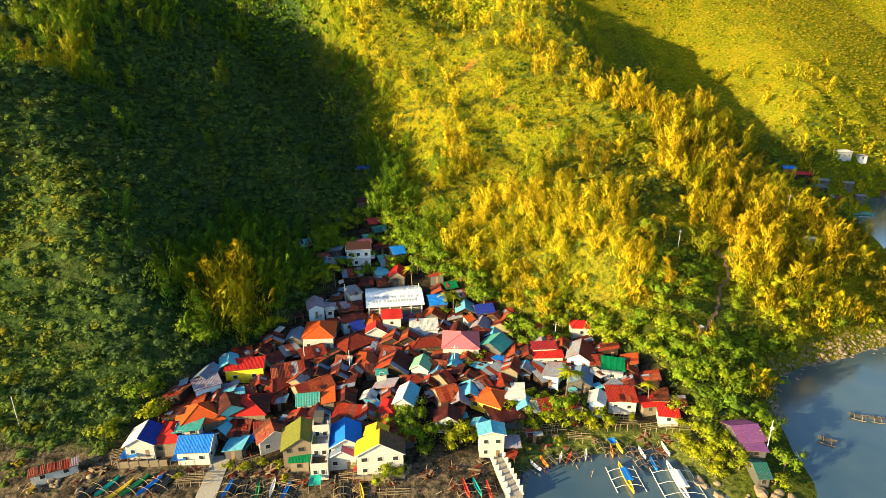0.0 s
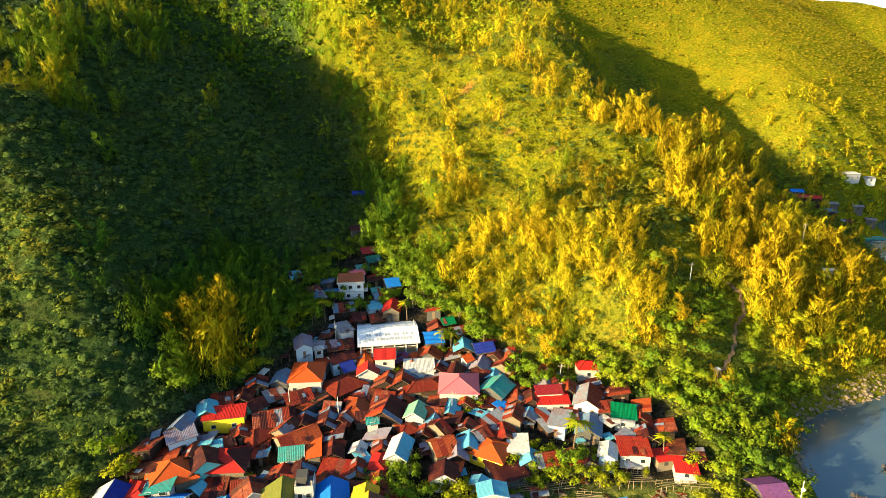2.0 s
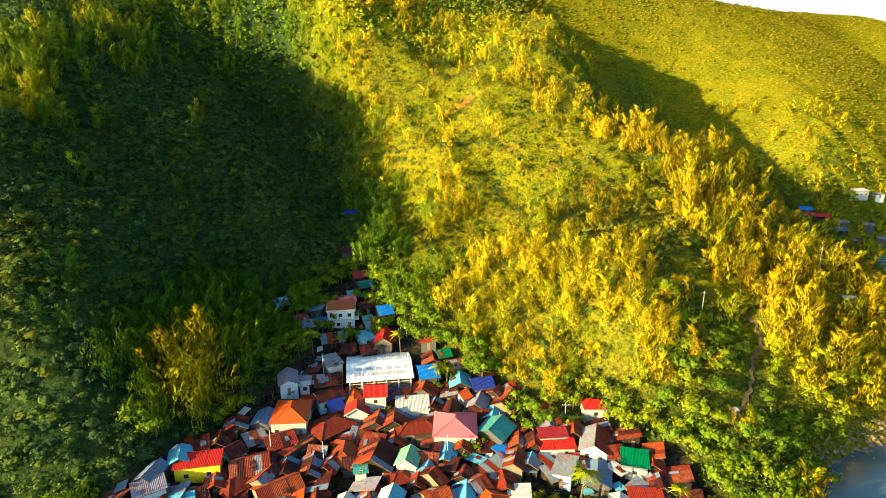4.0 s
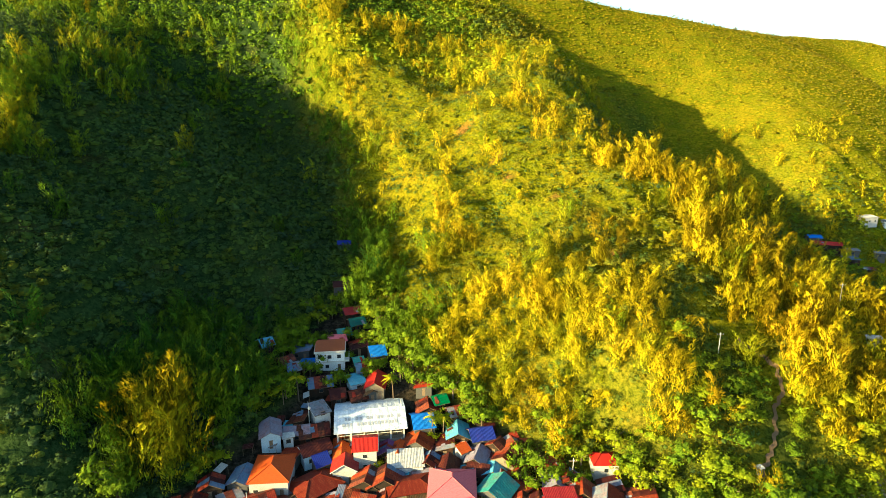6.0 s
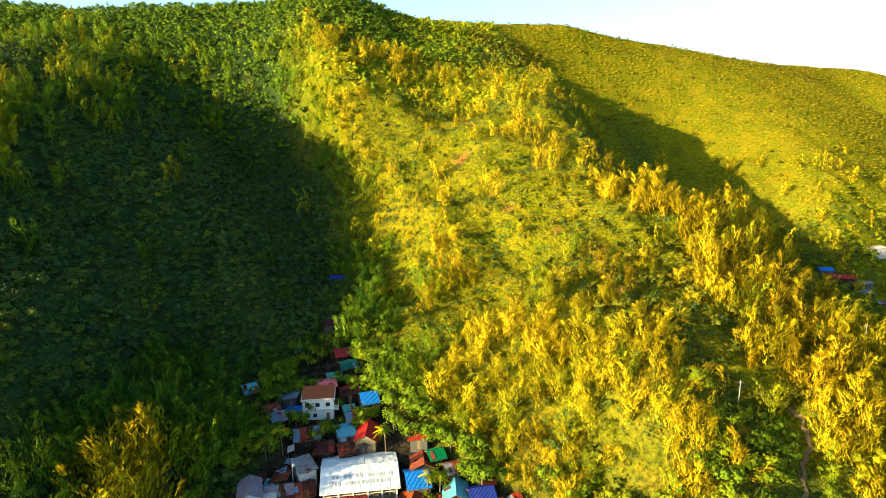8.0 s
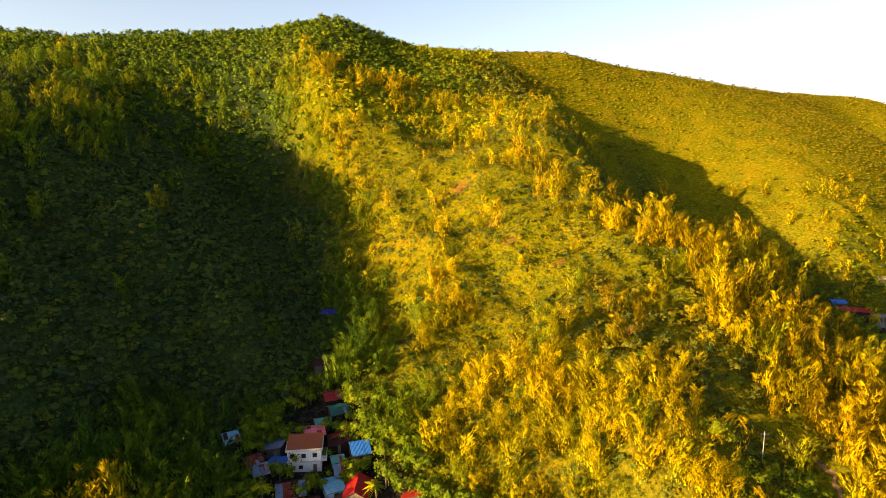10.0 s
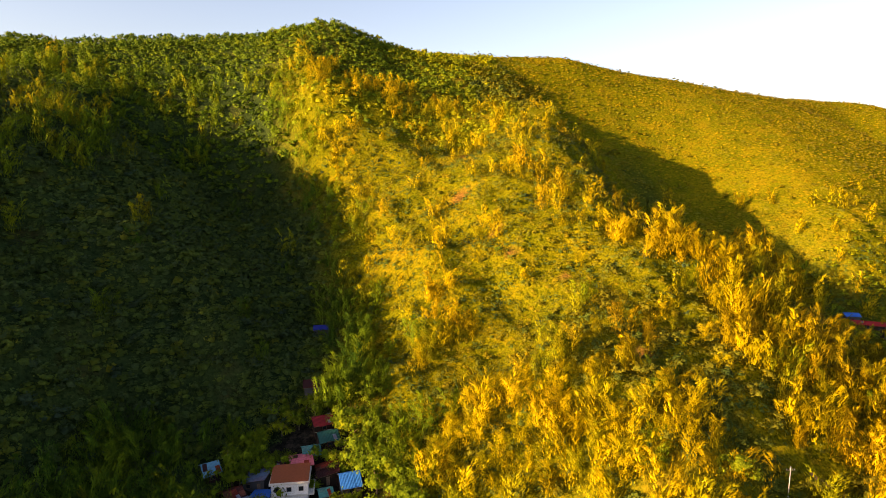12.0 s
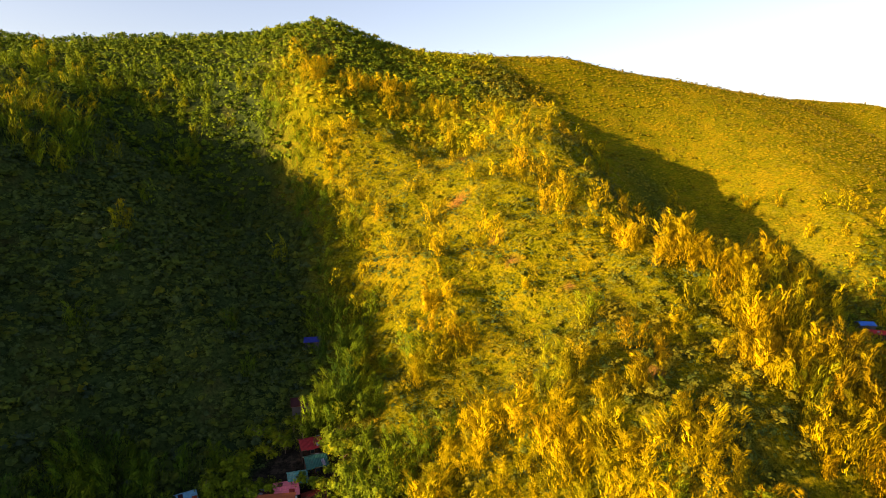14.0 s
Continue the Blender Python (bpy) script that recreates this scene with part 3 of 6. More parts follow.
def grow(tag, x0, x1, y0, y1, gap, seed, n, big, where, vary=0.08, low=1.0, lobes=7, level=2, leaf=0.55, share=0.6):
    """Broadleaf trees and shrubs."""
    x, y, z, rs = places(x0, x1, y0, y1, gap, seed)
    kind = rs.uniform(size=len(x))
    # the open scrub of the middle spur has few trees
    scrub = np.exp(-np.abs((x - 12) / 42) ** 3 - np.abs((y - 268) / 62) ** 3) + np.clip((y - 300) / 60, 0, 1) * np.clip(sunlit_dryness(x, y) * 1.4 - 0.3, 0, 1) * np.clip((x + 60) / 30, 0, 1) * (x < 185) * np.clip((470 - y) / 30, 0, 1)
    gone = kind < np.maximum(0.92 * bamboo_share(x, y), 0.82 * np.clip(scrub, 0, 1))
    iss = ~gone & (kind > 0.4 + share)
    ist = ~gone & ~iss
    size = big * rs.uniform(0.6, 1.25, len(x)) * (1 - 0.3 * np.clip(scrub, 0, 1)) * np.where((x > -104) & (x < -62) & (y > 120) & (y < 158), 0.85, 1)
    tint = np.clip(leaf_tint(x, y) - 0.04 + 0.16 * sunlit_dryness(x, y) * (patches(x, y, 45, 9) - 0.5) + rs.normal(0, vary, len(x)), 0.04, 0.62)
    # fresh green at the foot of the spur and round the village, brightened for sun on the upper slopes
    foot = (x > 46) & (y < 172)
    size = np.where(foot, 1.35, 1.0) * size
    fresh = foot | ((y > 405) & (x < 30)) | ((x > 185) & (y > 290) & (y < 430)) | (np.abs(x - gully_x(y) - 14) < 10)
    for kind_, chosen, mat in (("trees_", ist & ~fresh, M_TREE), ("green_trees_", ist & fresh, M_FRESH)):
        full = 1 if mat is M_TREE or y0 > 200 else 3
        crowns = [broadleaf(seed + k, n * full, leaf if full == 1 else 0.75 * leaf, 2, lobes, level) for k in range(6)]
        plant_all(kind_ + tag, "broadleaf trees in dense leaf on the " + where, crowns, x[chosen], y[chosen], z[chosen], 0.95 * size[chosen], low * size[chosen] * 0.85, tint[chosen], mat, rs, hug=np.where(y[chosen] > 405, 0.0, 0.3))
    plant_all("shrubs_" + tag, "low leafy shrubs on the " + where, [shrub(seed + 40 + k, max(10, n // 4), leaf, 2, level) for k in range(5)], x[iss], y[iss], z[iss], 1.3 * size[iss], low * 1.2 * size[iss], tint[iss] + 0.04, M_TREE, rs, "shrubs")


def grow_bamboo(tag, x0, x1, y0, y1, gap, seed, n, big, where, card=0.8, culms=7):
    """Bamboo in tall clumps, thicker in some patches than in others."""
    x, y, z, rs = places(x0, x1, y0, y1, gap, seed)
    keep = rs.uniform(size=len(x)) < bamboo_share(x, y) * np.clip(2.6 * patches(x, y, 26, 3) - 0.35, 0.25, 1.2)
    x, y, z = x[keep], y[keep], z[keep]
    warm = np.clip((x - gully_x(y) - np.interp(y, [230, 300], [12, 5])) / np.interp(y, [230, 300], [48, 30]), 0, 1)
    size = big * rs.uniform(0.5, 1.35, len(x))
    # bamboo on the left ridge and summit is tinted brighter in place of sunlight
    lit_ridge = ((x < -100) & (y > 215)) | ((x < -10) & (y > 430))
    tint = np.clip(0.10 + 0.15 * lit_ridge * (1 - warm) + 0.42 * warm + 0.34 * warm * (patches(x, y, 40, 21) - 0.4) + 0.12 * (size / big - 1) + rs.normal(0, 0.08, len(x)), 0.03, 0.9)
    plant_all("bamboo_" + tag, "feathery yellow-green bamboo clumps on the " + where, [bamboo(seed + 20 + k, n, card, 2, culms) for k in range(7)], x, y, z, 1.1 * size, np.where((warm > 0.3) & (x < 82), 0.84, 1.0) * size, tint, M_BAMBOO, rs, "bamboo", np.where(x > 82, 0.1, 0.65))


def tall_bamboo():
    """The stand of tall bamboo on the foot of the shaded hill; only its tops reach the sun."""
    x, y, z, rs = places(-80, -44, 146, 208, 4.3, 77)
    keep = (x < village_edges(y)[0] - 1.5) & (rs.uniform(size=len(x)) < 0.8) & (x > -82 + 0.1 * (y - 146))
    x, y, z = x[keep], y[keep], z[keep]
    # the sunlit patch: sunlight is put into its gold tint, and height added
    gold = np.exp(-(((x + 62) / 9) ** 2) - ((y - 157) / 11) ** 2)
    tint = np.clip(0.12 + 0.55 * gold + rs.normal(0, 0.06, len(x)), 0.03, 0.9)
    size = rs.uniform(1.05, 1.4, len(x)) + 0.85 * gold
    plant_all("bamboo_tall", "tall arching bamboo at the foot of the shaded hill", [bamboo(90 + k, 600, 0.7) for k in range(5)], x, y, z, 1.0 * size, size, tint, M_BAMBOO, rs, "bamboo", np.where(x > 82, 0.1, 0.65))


def undergrowth(tag, x0, x1, y0, y1, gap, seed, n, big, card, where, vary=0.07, low=0.9, level=1, mottle=0.2, fine=None, hug=0.8, mat=M_TREE):
    x, y, z, rs = places(x0, x1, y0, y1, gap, seed)
    tint = np.clip(leaf_tint(x, y) - 0.12 * sunlit_dryness(x, y) * (y < 405) + mottle * sunlit_dryness(x, y) * (patches(x, y, 32, 33) - 0.5) + rs.normal(0, vary, len(x)), 0.03, 0.72)
    size = big * rs.uniform(0.55, 1.45, len(x)) * (1 + 0.15 * bamboo_share(x, y) * sunlit_dryness(x, y))
    keep = (rs.uniform(size=len(x)) > 0.4 * bamboo_share(x, y)) & ((sunlit_dryness(x, y) > 0.5) == fine if fine is not None else True)
    x, y, z, tint, size = x[keep], y[keep], z[keep], tint[keep], size[keep]
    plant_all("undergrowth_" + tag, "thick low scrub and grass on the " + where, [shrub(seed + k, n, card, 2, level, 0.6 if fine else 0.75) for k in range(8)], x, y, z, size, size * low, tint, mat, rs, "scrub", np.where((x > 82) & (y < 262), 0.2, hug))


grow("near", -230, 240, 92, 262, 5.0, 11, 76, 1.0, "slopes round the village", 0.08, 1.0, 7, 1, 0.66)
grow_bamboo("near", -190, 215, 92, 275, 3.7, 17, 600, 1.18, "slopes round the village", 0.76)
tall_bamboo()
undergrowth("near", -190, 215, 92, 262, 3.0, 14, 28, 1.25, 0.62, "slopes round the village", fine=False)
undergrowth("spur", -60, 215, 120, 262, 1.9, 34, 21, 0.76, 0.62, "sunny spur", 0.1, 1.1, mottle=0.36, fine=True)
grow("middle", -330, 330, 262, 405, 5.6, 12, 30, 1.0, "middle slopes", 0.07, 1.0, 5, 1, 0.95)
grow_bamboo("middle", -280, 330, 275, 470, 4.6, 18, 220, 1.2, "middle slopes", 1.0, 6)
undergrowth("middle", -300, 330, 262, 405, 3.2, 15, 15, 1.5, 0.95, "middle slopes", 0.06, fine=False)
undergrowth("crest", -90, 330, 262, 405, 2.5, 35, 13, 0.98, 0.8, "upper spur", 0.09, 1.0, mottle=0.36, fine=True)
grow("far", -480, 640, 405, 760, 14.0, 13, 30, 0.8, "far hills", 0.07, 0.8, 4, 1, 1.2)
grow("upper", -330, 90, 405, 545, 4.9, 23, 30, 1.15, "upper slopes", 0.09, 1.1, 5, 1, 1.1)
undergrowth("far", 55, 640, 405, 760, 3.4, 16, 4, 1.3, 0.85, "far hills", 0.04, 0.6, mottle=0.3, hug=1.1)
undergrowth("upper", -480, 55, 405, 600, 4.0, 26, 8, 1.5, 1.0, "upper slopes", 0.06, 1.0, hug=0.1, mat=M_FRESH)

# ---- building helpers ----
def part(name, bm, mat, parent, label="", smooth=False):
    """Links a bmesh as one mesh object under its thing or part."""
    me = bpy.data.meshes.new(name)
    if smooth:
        for f in bm.faces:
            f.smooth = True
    bm.to_mesh(me)
    bm.free()
    for m in mat if isinstance(mat, (list, tuple)) else [mat]:
        me.materials.append(m)
    ob = new(name, me)
    ob.parent = parent
    if label:
        ob["label"] = label
    return ob


def same_part(name, me, parent, m=None):
    """Another part on a mesh that is already there."""
    ob = new(name, me)
    ob.parent = parent
    if m is not None:
        ob.matrix_basis = m
    return ob


def thing(name, m, label, category, group=""):
    ob = new(name)
    ob.empty_display_size = 0.5
    ob.matrix_basis = m
    return tagged(ob, label, category, group)


def add_box(bm, x0, x1, y0, y1, z0, z1, mi=0, m=None):
    c = [(x0, y0, z0), (x1, y0, z0), (x1, y1, z0), (x0, y1, z0), (x0, y0, z1), (x1, y0, z1), (x1, y1, z1), (x0, y1, z1)]
    v = [bm.verts.new(m @ Vector(p) if m is not None else p) for p in c]
    for f in ((3, 2, 1, 0), (4, 5, 6, 7), (0, 1, 5, 4), (1, 2, 6, 5), (2, 3, 7, 6), (3, 0, 4, 7)):
        bm.faces.new([v[i] for i in f]).material_index = mi
    return v


def box(*a):
    bm = bmesh.new()
    add_box(bm, *a)
    return bm


def add_slab(bm, corners, thick, mi=0):
    """A plate under a polygon given from above, counter-clockwise."""
    n = (Vector(corners[1]) - Vector(corners[0])).cross(Vector(corners[2]) - Vector(corners[0])).normalized()
    top = [bm.verts.new(c) for c in corners]
    low = [bm.verts.new(Vector(c) - n * thick) for c in corners]
    k = len(corners)
    bm.faces.new(top).material_index = mi
    bm.faces.new(low[::-1]).material_index = mi
    for i in range(k):
        bm.faces.new((top[i], low[i], low[(i + 1) % k], top[(i + 1) % k])).material_index = mi


def add_tube(bm, pts, radii, sides=6, mi=0):
    """A tube along points, with a radius at each."""
    rings = []
    for i, p in enumerate(pts):
        p = Vector(p)
        way = (Vector(pts[min(i + 1, len(pts) - 1)]) - Vector(pts[max(i - 1, 0)])).normalized()
        a = way.orthogonal().normalized()
        b = way.cross(a)
        r = radii[i] if isinstance(radii, (list, tuple)) else radii
        rings.append([bm.verts.new(p + r * (math.cos(6.2832 * k / sides) * a + math.sin(6.2832 * k / sides) * b)) for k in range(sides)])
    for q, w in zip(rings, rings[1:]):
        for k in range(sides):
            bm.faces.new((q[k], q[(k + 1) % sides], w[(k + 1) % sides], w[k])).material_index = mi
    bm.faces.new(rings[0][::-1]).material_index = mi
    bm.faces.new(rings[-1]).material_index = mi


def tube(pts, radii, sides=6):
    bm = bmesh.new()
    add_tube(bm, pts, radii, sides)
    return bm


# ---- materials of the village ----
def painted(name, col, dirt=0.35, rust=0.0, roughness=0.6, scale=1.0, bump=0.3, streak=False):
    """Paint, plaster or sheet metal with grime, patches of rust and each piece's own chance shade."""
    m, n, l = material(name)
    b = n["Principled BSDF"]
    geo = n.new("ShaderNodeNewGeometry")
    info = n.new("ShaderNodeObjectInfo")
    tc = n.new("ShaderNodeTexCoord")
    add = n.new("ShaderNodeVectorMath")
    add.operation = "ADD"
    l.new(tc.outputs["Object"], add.inputs[0])
    comb = n.new("ShaderNodeCombineXYZ")
    mul = n.new("ShaderNodeMath")
    mul.operation = "MULTIPLY"
    mul.inputs[1].default_value = 60
    l.new(info.outputs["Random"], mul.inputs[0])
    for k in range(3):
        l.new(mul.outputs[0], comb.inputs[k])
    l.new(comb.outputs[0], add.inputs[1])
    mp = n.new("ShaderNodeMapping")
    mp.inputs["Scale"].default_value = (0.5, 2.2, 0.5) if streak else (1, 1, 0.6)
    l.new(add.outputs[0], mp.inputs["Vector"])
    big = n.new("ShaderNodeTexNoise")
    big.inputs["Scale"].default_value, big.inputs["Detail"].default_value, big.inputs["Roughness"].default_value = 0.55 * scale, 5, 0.65
    fine = n.new("ShaderNodeTexNoise")
    fine.inputs["Scale"].default_value, fine.inputs["Detail"].default_value = 4.5 * scale, 6
    l.new(mp.outputs[0], big.inputs["Vector"])
    l.new(mp.outputs[0], fine.inputs["Vector"])
    shade = ramp(n, [(0.25, (1 - dirt,) * 3), (0.6, (1.0, 1.0, 1.0)), (0.9, (1.0 + 0.15 * dirt,) * 3)])
    l.new(fine.outputs["Fac"], shade.inputs["Fac"])
    isl = ramp(n, [(0.0, (1 - 0.9 * dirt,) * 3), (1.0, (1.08, 1.06, 1.04))])
    l.new(geo.outputs["Random Per Island"], isl.inputs["Fac"])
    base = n.new("ShaderNodeRGB")
    base.outputs[0].default_value = (*col, 1)
    m1, m2 = n.new("ShaderNodeMixRGB"), n.new("ShaderNodeMixRGB")
    for q in (m1, m2):
        q.blend_type, q.inputs[0].default_value = "MULTIPLY", 1.0
    l.new(base.outputs[0], m1.inputs[1])
    l.new(shade.outputs[0], m1.inputs[2])
    l.new(m1.outputs[0], m2.inputs[1])
    l.new(isl.outputs[0], m2.inputs[2])
    rm = n.new("ShaderNodeMixRGB")
    cut = ramp(n, [(max(0.0, 0.62 - 0.5 * rust), (0, 0, 0)), (min(1.0, 0.80 - 0.35 * rust), (1, 1, 1))])
    l.new(big.outputs["Fac"], cut.inputs["Fac"])
    sc = n.new("ShaderNodeMath")
    sc.operation = "MULTIPLY"
    sc.inputs[1].default_value = min(1.0, rust * 1.6)
    l.new(cut.outputs[0], sc.inputs[0])
    l.new(sc.outputs[0], rm.inputs[0])
    l.new(m2.outputs[0], rm.inputs[1])
    rr = ramp(n, [(0.3, (0.05, 0.013, 0.008)), (0.55, (0.19, 0.042, 0.014)), (0.8, (0.33, 0.10, 0.04))])
    l.new(fine.outputs["Fac"], rr.inputs["Fac"])
    l.new(rr.outputs[0], rm.inputs[2])
    l.new(rm.outputs[0], b.inputs["Base Color"])
    b.inputs["Roughness"].default_value = roughness
    b.inputs["Specular IOR Level"].default_value = 0.18
    bp = n.new("ShaderNodeBump")
    bp.inputs["Strength"].default_value, bp.inputs["Distance"].default_value = bump, 0.05
    l.new(fine.outputs["Fac"], bp.inputs["Height"])
    l.new(bp.outputs["Normal"], b.inputs["Normal"])
    return m


ROOF_COLOURS = {
    "red": ((0.58, 0.022, 0.016), 0.15), "crimson": ((0.34, 0.02, 0.03), 0.2), "orange": ((0.76, 0.12, 0.015), 0.2), "orangerust": ((0.85, 0.15, 0.03), 0.34),
    "rust": ((0.50, 0.048, 0.014), 0.36), "rustred": ((0.75, 0.05, 0.018), 0.34), "pinkrust": ((0.50, 0.13, 0.08), 0.5), "maroon": ((0.11, 0.012, 0.012), 0.25), "brown": ((0.11, 0.035, 0.02), 0.4),
    "blue": ((0.02, 0.22, 0.85), 0.06), "darkblue": ((0.018, 0.04, 0.36), 0.1), "cyan": ((0.16, 0.52, 0.74), 0.15), "teal": ((0.07, 0.38, 0.36), 0.25), "tealdark": ((0.015, 0.13, 0.12), 0.2),
    "green": ((0.006, 0.22, 0.075), 0.1), "olive": ((0.19, 0.21, 0.03), 0.15), "ltgreen": ((0.24, 0.55, 0.36), 0.2), "white": ((0.74, 0.74, 0.73), 0.15), "courtwhite": ((0.95, 1.06, 1.22), 0.05), "grey": ((0.36, 0.42, 0.52), 0.35),
    "terracotta": ((0.50, 0.13, 0.045), 0.1), "yellow": ((0.82, 0.50, 0.015), 0.15), "tan": ((0.24, 0.16, 0.09), 0.3), "pink": ((0.95, 0.22, 0.28), 0.08), "purple": ((0.22, 0.08, 0.26), 0.2), "lavender": ((0.40, 0.38, 0.52), 0.3), "steel": ((0.2, 0.34, 0.55), 0.3),
}
ROUGH = ("rust", "orangerust", "pinkrust", "maroon", "brown", "grey", "steel", "tan", "lavender", "rustred")
ROOFS = {k: painted("roof_" + k, tuple((0.42 if k in ('grey', 'steel', 'lavender') else 0.245 if k in ROUGH else 0.54) * v for v in c), 0.35, r, 0.62, streak=True) for k, (c, r) in ROOF_COLOURS.items()}
WALL_COLOURS = {"white": (0.38, 0.375, 0.37), "cream": (0.17, 0.14, 0.10), "grey": (0.07, 0.07, 0.07), "wood": (0.02, 0.014, 0.01), "teal": (0.16, 0.48, 0.48), "yellow": (0.85, 0.60, 0.02), "whitewash": (0.48, 0.50, 0.52), "bluewall": (0.38, 0.50, 0.62), "bright": (0.76, 0.78, 0.80)}
WALLS = {k: painted("wall_" + k, c, 0.25, 0.05 if k != "wood" else 0.2, 0.85) for k, c in WALL_COLOURS.items()}
M_CONCRETE = painted("weathered_concrete", (0.30, 0.28, 0.25), 0.35, 0.0, 0.9)
M_TRIM = painted("white_trim", (0.55, 0.54, 0.51), 0.2, 0.0, 0.7)
M_BAMBOO_POLE = painted("dry_bamboo_poles", (0.26, 0.20, 0.12), 0.4, 0.0, 0.7)
M_WOOD = painted("weathered_timber", (0.20, 0.14, 0.09), 0.4, 0.0, 0.85)
M_BARK = painted("bark", (0.16, 0.12, 0.08), 0.4, 0.0, 0.9)
M_METAL = painted("galvanised_steel", (0.55, 0.56, 0.57), 0.2, 0.1, 0.45)
M_ROCK = painted("shore_rock", (0.17, 0.135, 0.095), 0.5, 0.0, 0.9, 0.6, 0.8)
M_FADED = painted("faded_roof_paint", (0.42, 0.44, 0.48), 0.4, 0.0, 0.8)
M_DIRT = painted("trodden_earth", (0.17, 0.11, 0.06), 0.4, 0.0, 0.95)


def glass_material():
    m, n, l = material("dark_window_glass")
    b = n["Principled BSDF"]
    b.inputs["Base Color"].default_value = (0.02, 0.025, 0.03, 1)
    b.inputs["Roughness"].default_value = 0.15
    return m


M_GLASS = glass_material()
BOAT_PAINT = {k: painted("boat_" + k, c, 0.3, 0.0, 0.45) for k, c in {"white": (0.72, 0.72, 0.70), "blue": (0.02, 0.16, 0.55), "teal": (0.03, 0.30, 0.27), "yellow": (0.75, 0.50, 0.03), "red": (0.55, 0.05, 0.03), "dark": (0.05, 0.05, 0.055), "green": (0.03, 0.22, 0.07), "orange": (0.70, 0.22, 0.04)}.items()}

COLOUR_WORDS = {"rust": "rusty brown", "orangerust": "faded orange", "pinkrust": "faded pinkish", "rustred": "rust-streaked red", "ltgreen": "pale green", "tealdark": "dark teal", "darkblue": "dark blue", "steel": "steel-blue"}
WALL_WORDS = {"wood": "timber and scrap", "cream": "cream-plastered", "white": "white-plastered", "grey": "bare concrete", "teal": "turquoise", "yellow": "bright yellow", "whitewash": "whitewashed", "bluewall": "pale blue"}
hr = random.Random(8)


def frame_ring(w, hgt, t):
    """A closed rectangular frame standing in x and z."""
    bm = bmesh.new()
    loops = []
    for yy in (-0.06, 0.02):
        for k in (0, t):
            loops.append([bm.verts.new((sx * (w / 2 + k), yy, sz * (hgt / 2 + k))) for sx, sz in ((-1, -1), (1, -1), (1, 1), (-1, 1))])
    fi, fo, bi, bo = loops
    for p, q in ((fi, fo), (fo, bo), (bo, bi), (bi, fi)):
        for i in range(4):
            bm.faces.new((p[i], p[(i + 1) % 4], q[(i + 1) % 4], q[i]))
    bmesh.ops.recalc_face_normals(bm, faces=bm.faces)
    return bm


def window_into(parent, m, w, hgt, frame_mat=None):
    """A framed window: dark pane, frame, sill."""
    win = part("window", box(-w / 2, w / 2, -0.02, 0.03, -hgt / 2, hgt / 2), M_GLASS, parent)
    win.matrix_basis = m
    part("window_frame", frame_ring(w, hgt, 0.07), frame_mat or M_TRIM, win)
    return win


def sheet_mesh(mat):
    """One corrugated sheet, 1 by 1, lying in x (across) and y (up the slope)."""
    bm = bmesh.new()
    k = 10
    prof = [(i / k, 0.05 + (0.045 if i % 2 else 0.0)) for i in range(k + 1)]
    a = [bm.verts.new((px, 0, pz)) for px, pz in prof]
    b = [bm.verts.new((px, 1, pz)) for px, pz in prof]
    for i in range(k):
        bm.faces.new((a[i], a[i + 1], b[i + 1], b[i]))
    c = [bm.verts.new(p) for p in ((0, 0, 0), (1, 0, 0), (1, 1, 0), (0, 1, 0))]
    bm.faces.new((c[3], c[2], c[1], c[0]))
    bm.faces.new([c[0], c[1]] + a[::-1])
    bm.faces.new([c[2], c[3]] + b)
    me = bpy.data.meshes.new("roofing_sheet")
    bm.to_mesh(me)
    bm.free()
    me.materials.append(mat)
    return me


SHEETS = {k: sheet_mesh(m) for k, m in ROOFS.items()}
MIXED = {"rust": ["rust", "rust", "rustred", "orangerust", "brown", "pinkrust", "maroon", "rust", "grey", "maroon"], "maroon": ["maroon", "maroon", "brown", "rust", "maroon", "steel"], "orangerust": ["orangerust", "orangerust", "rust"], "brown": ["brown", "maroon", "rust"], "grey": ["grey", "grey", "white", "steel", "rust"], "pinkrust": ["pinkrust", "rust", "grey", "pinkrust"], "steel": ["steel", "steel", "grey", "cyan"], "rustred": ["rustred", "rustred", "pinkrust"]}


def sheets(parent, a, b, c, d, col, step=1.7, ragged=0.0):
    """Roofing sheets side by side on the slope a-b (eave) to d-c (ridge), each a hair above or below its neighbour."""
    a, b, c, d = (Vector(p) for p in (a, b, c, d))
    across, up = (b - a), (d - a)
    n = across.cross(up).normalized()
    k = max(1, round(across.length / step))
    wide, long = across.length / k, up.length
    ax, uy = across.normalized(), up.normalized()
    for i in range(k):
        extra = ragged * hr.uniform(-0.2, 0.35)
        pick = hr.choice(MIXED[col]) if col in MIXED and ragged > 0.5 else col
        o = a + ax * (wide * i) + n * ((0.035 if i % 2 else 0.0) + ragged * hr.uniform(0, 0.06)) - uy * max(extra, 0)
        m = Matrix((ax * wide * 1.03, uy * (long + extra), n)).transposed().to_4x4()
        m.translation = o
        same_part("roofing_sheet", SHEETS[pick], parent, m)


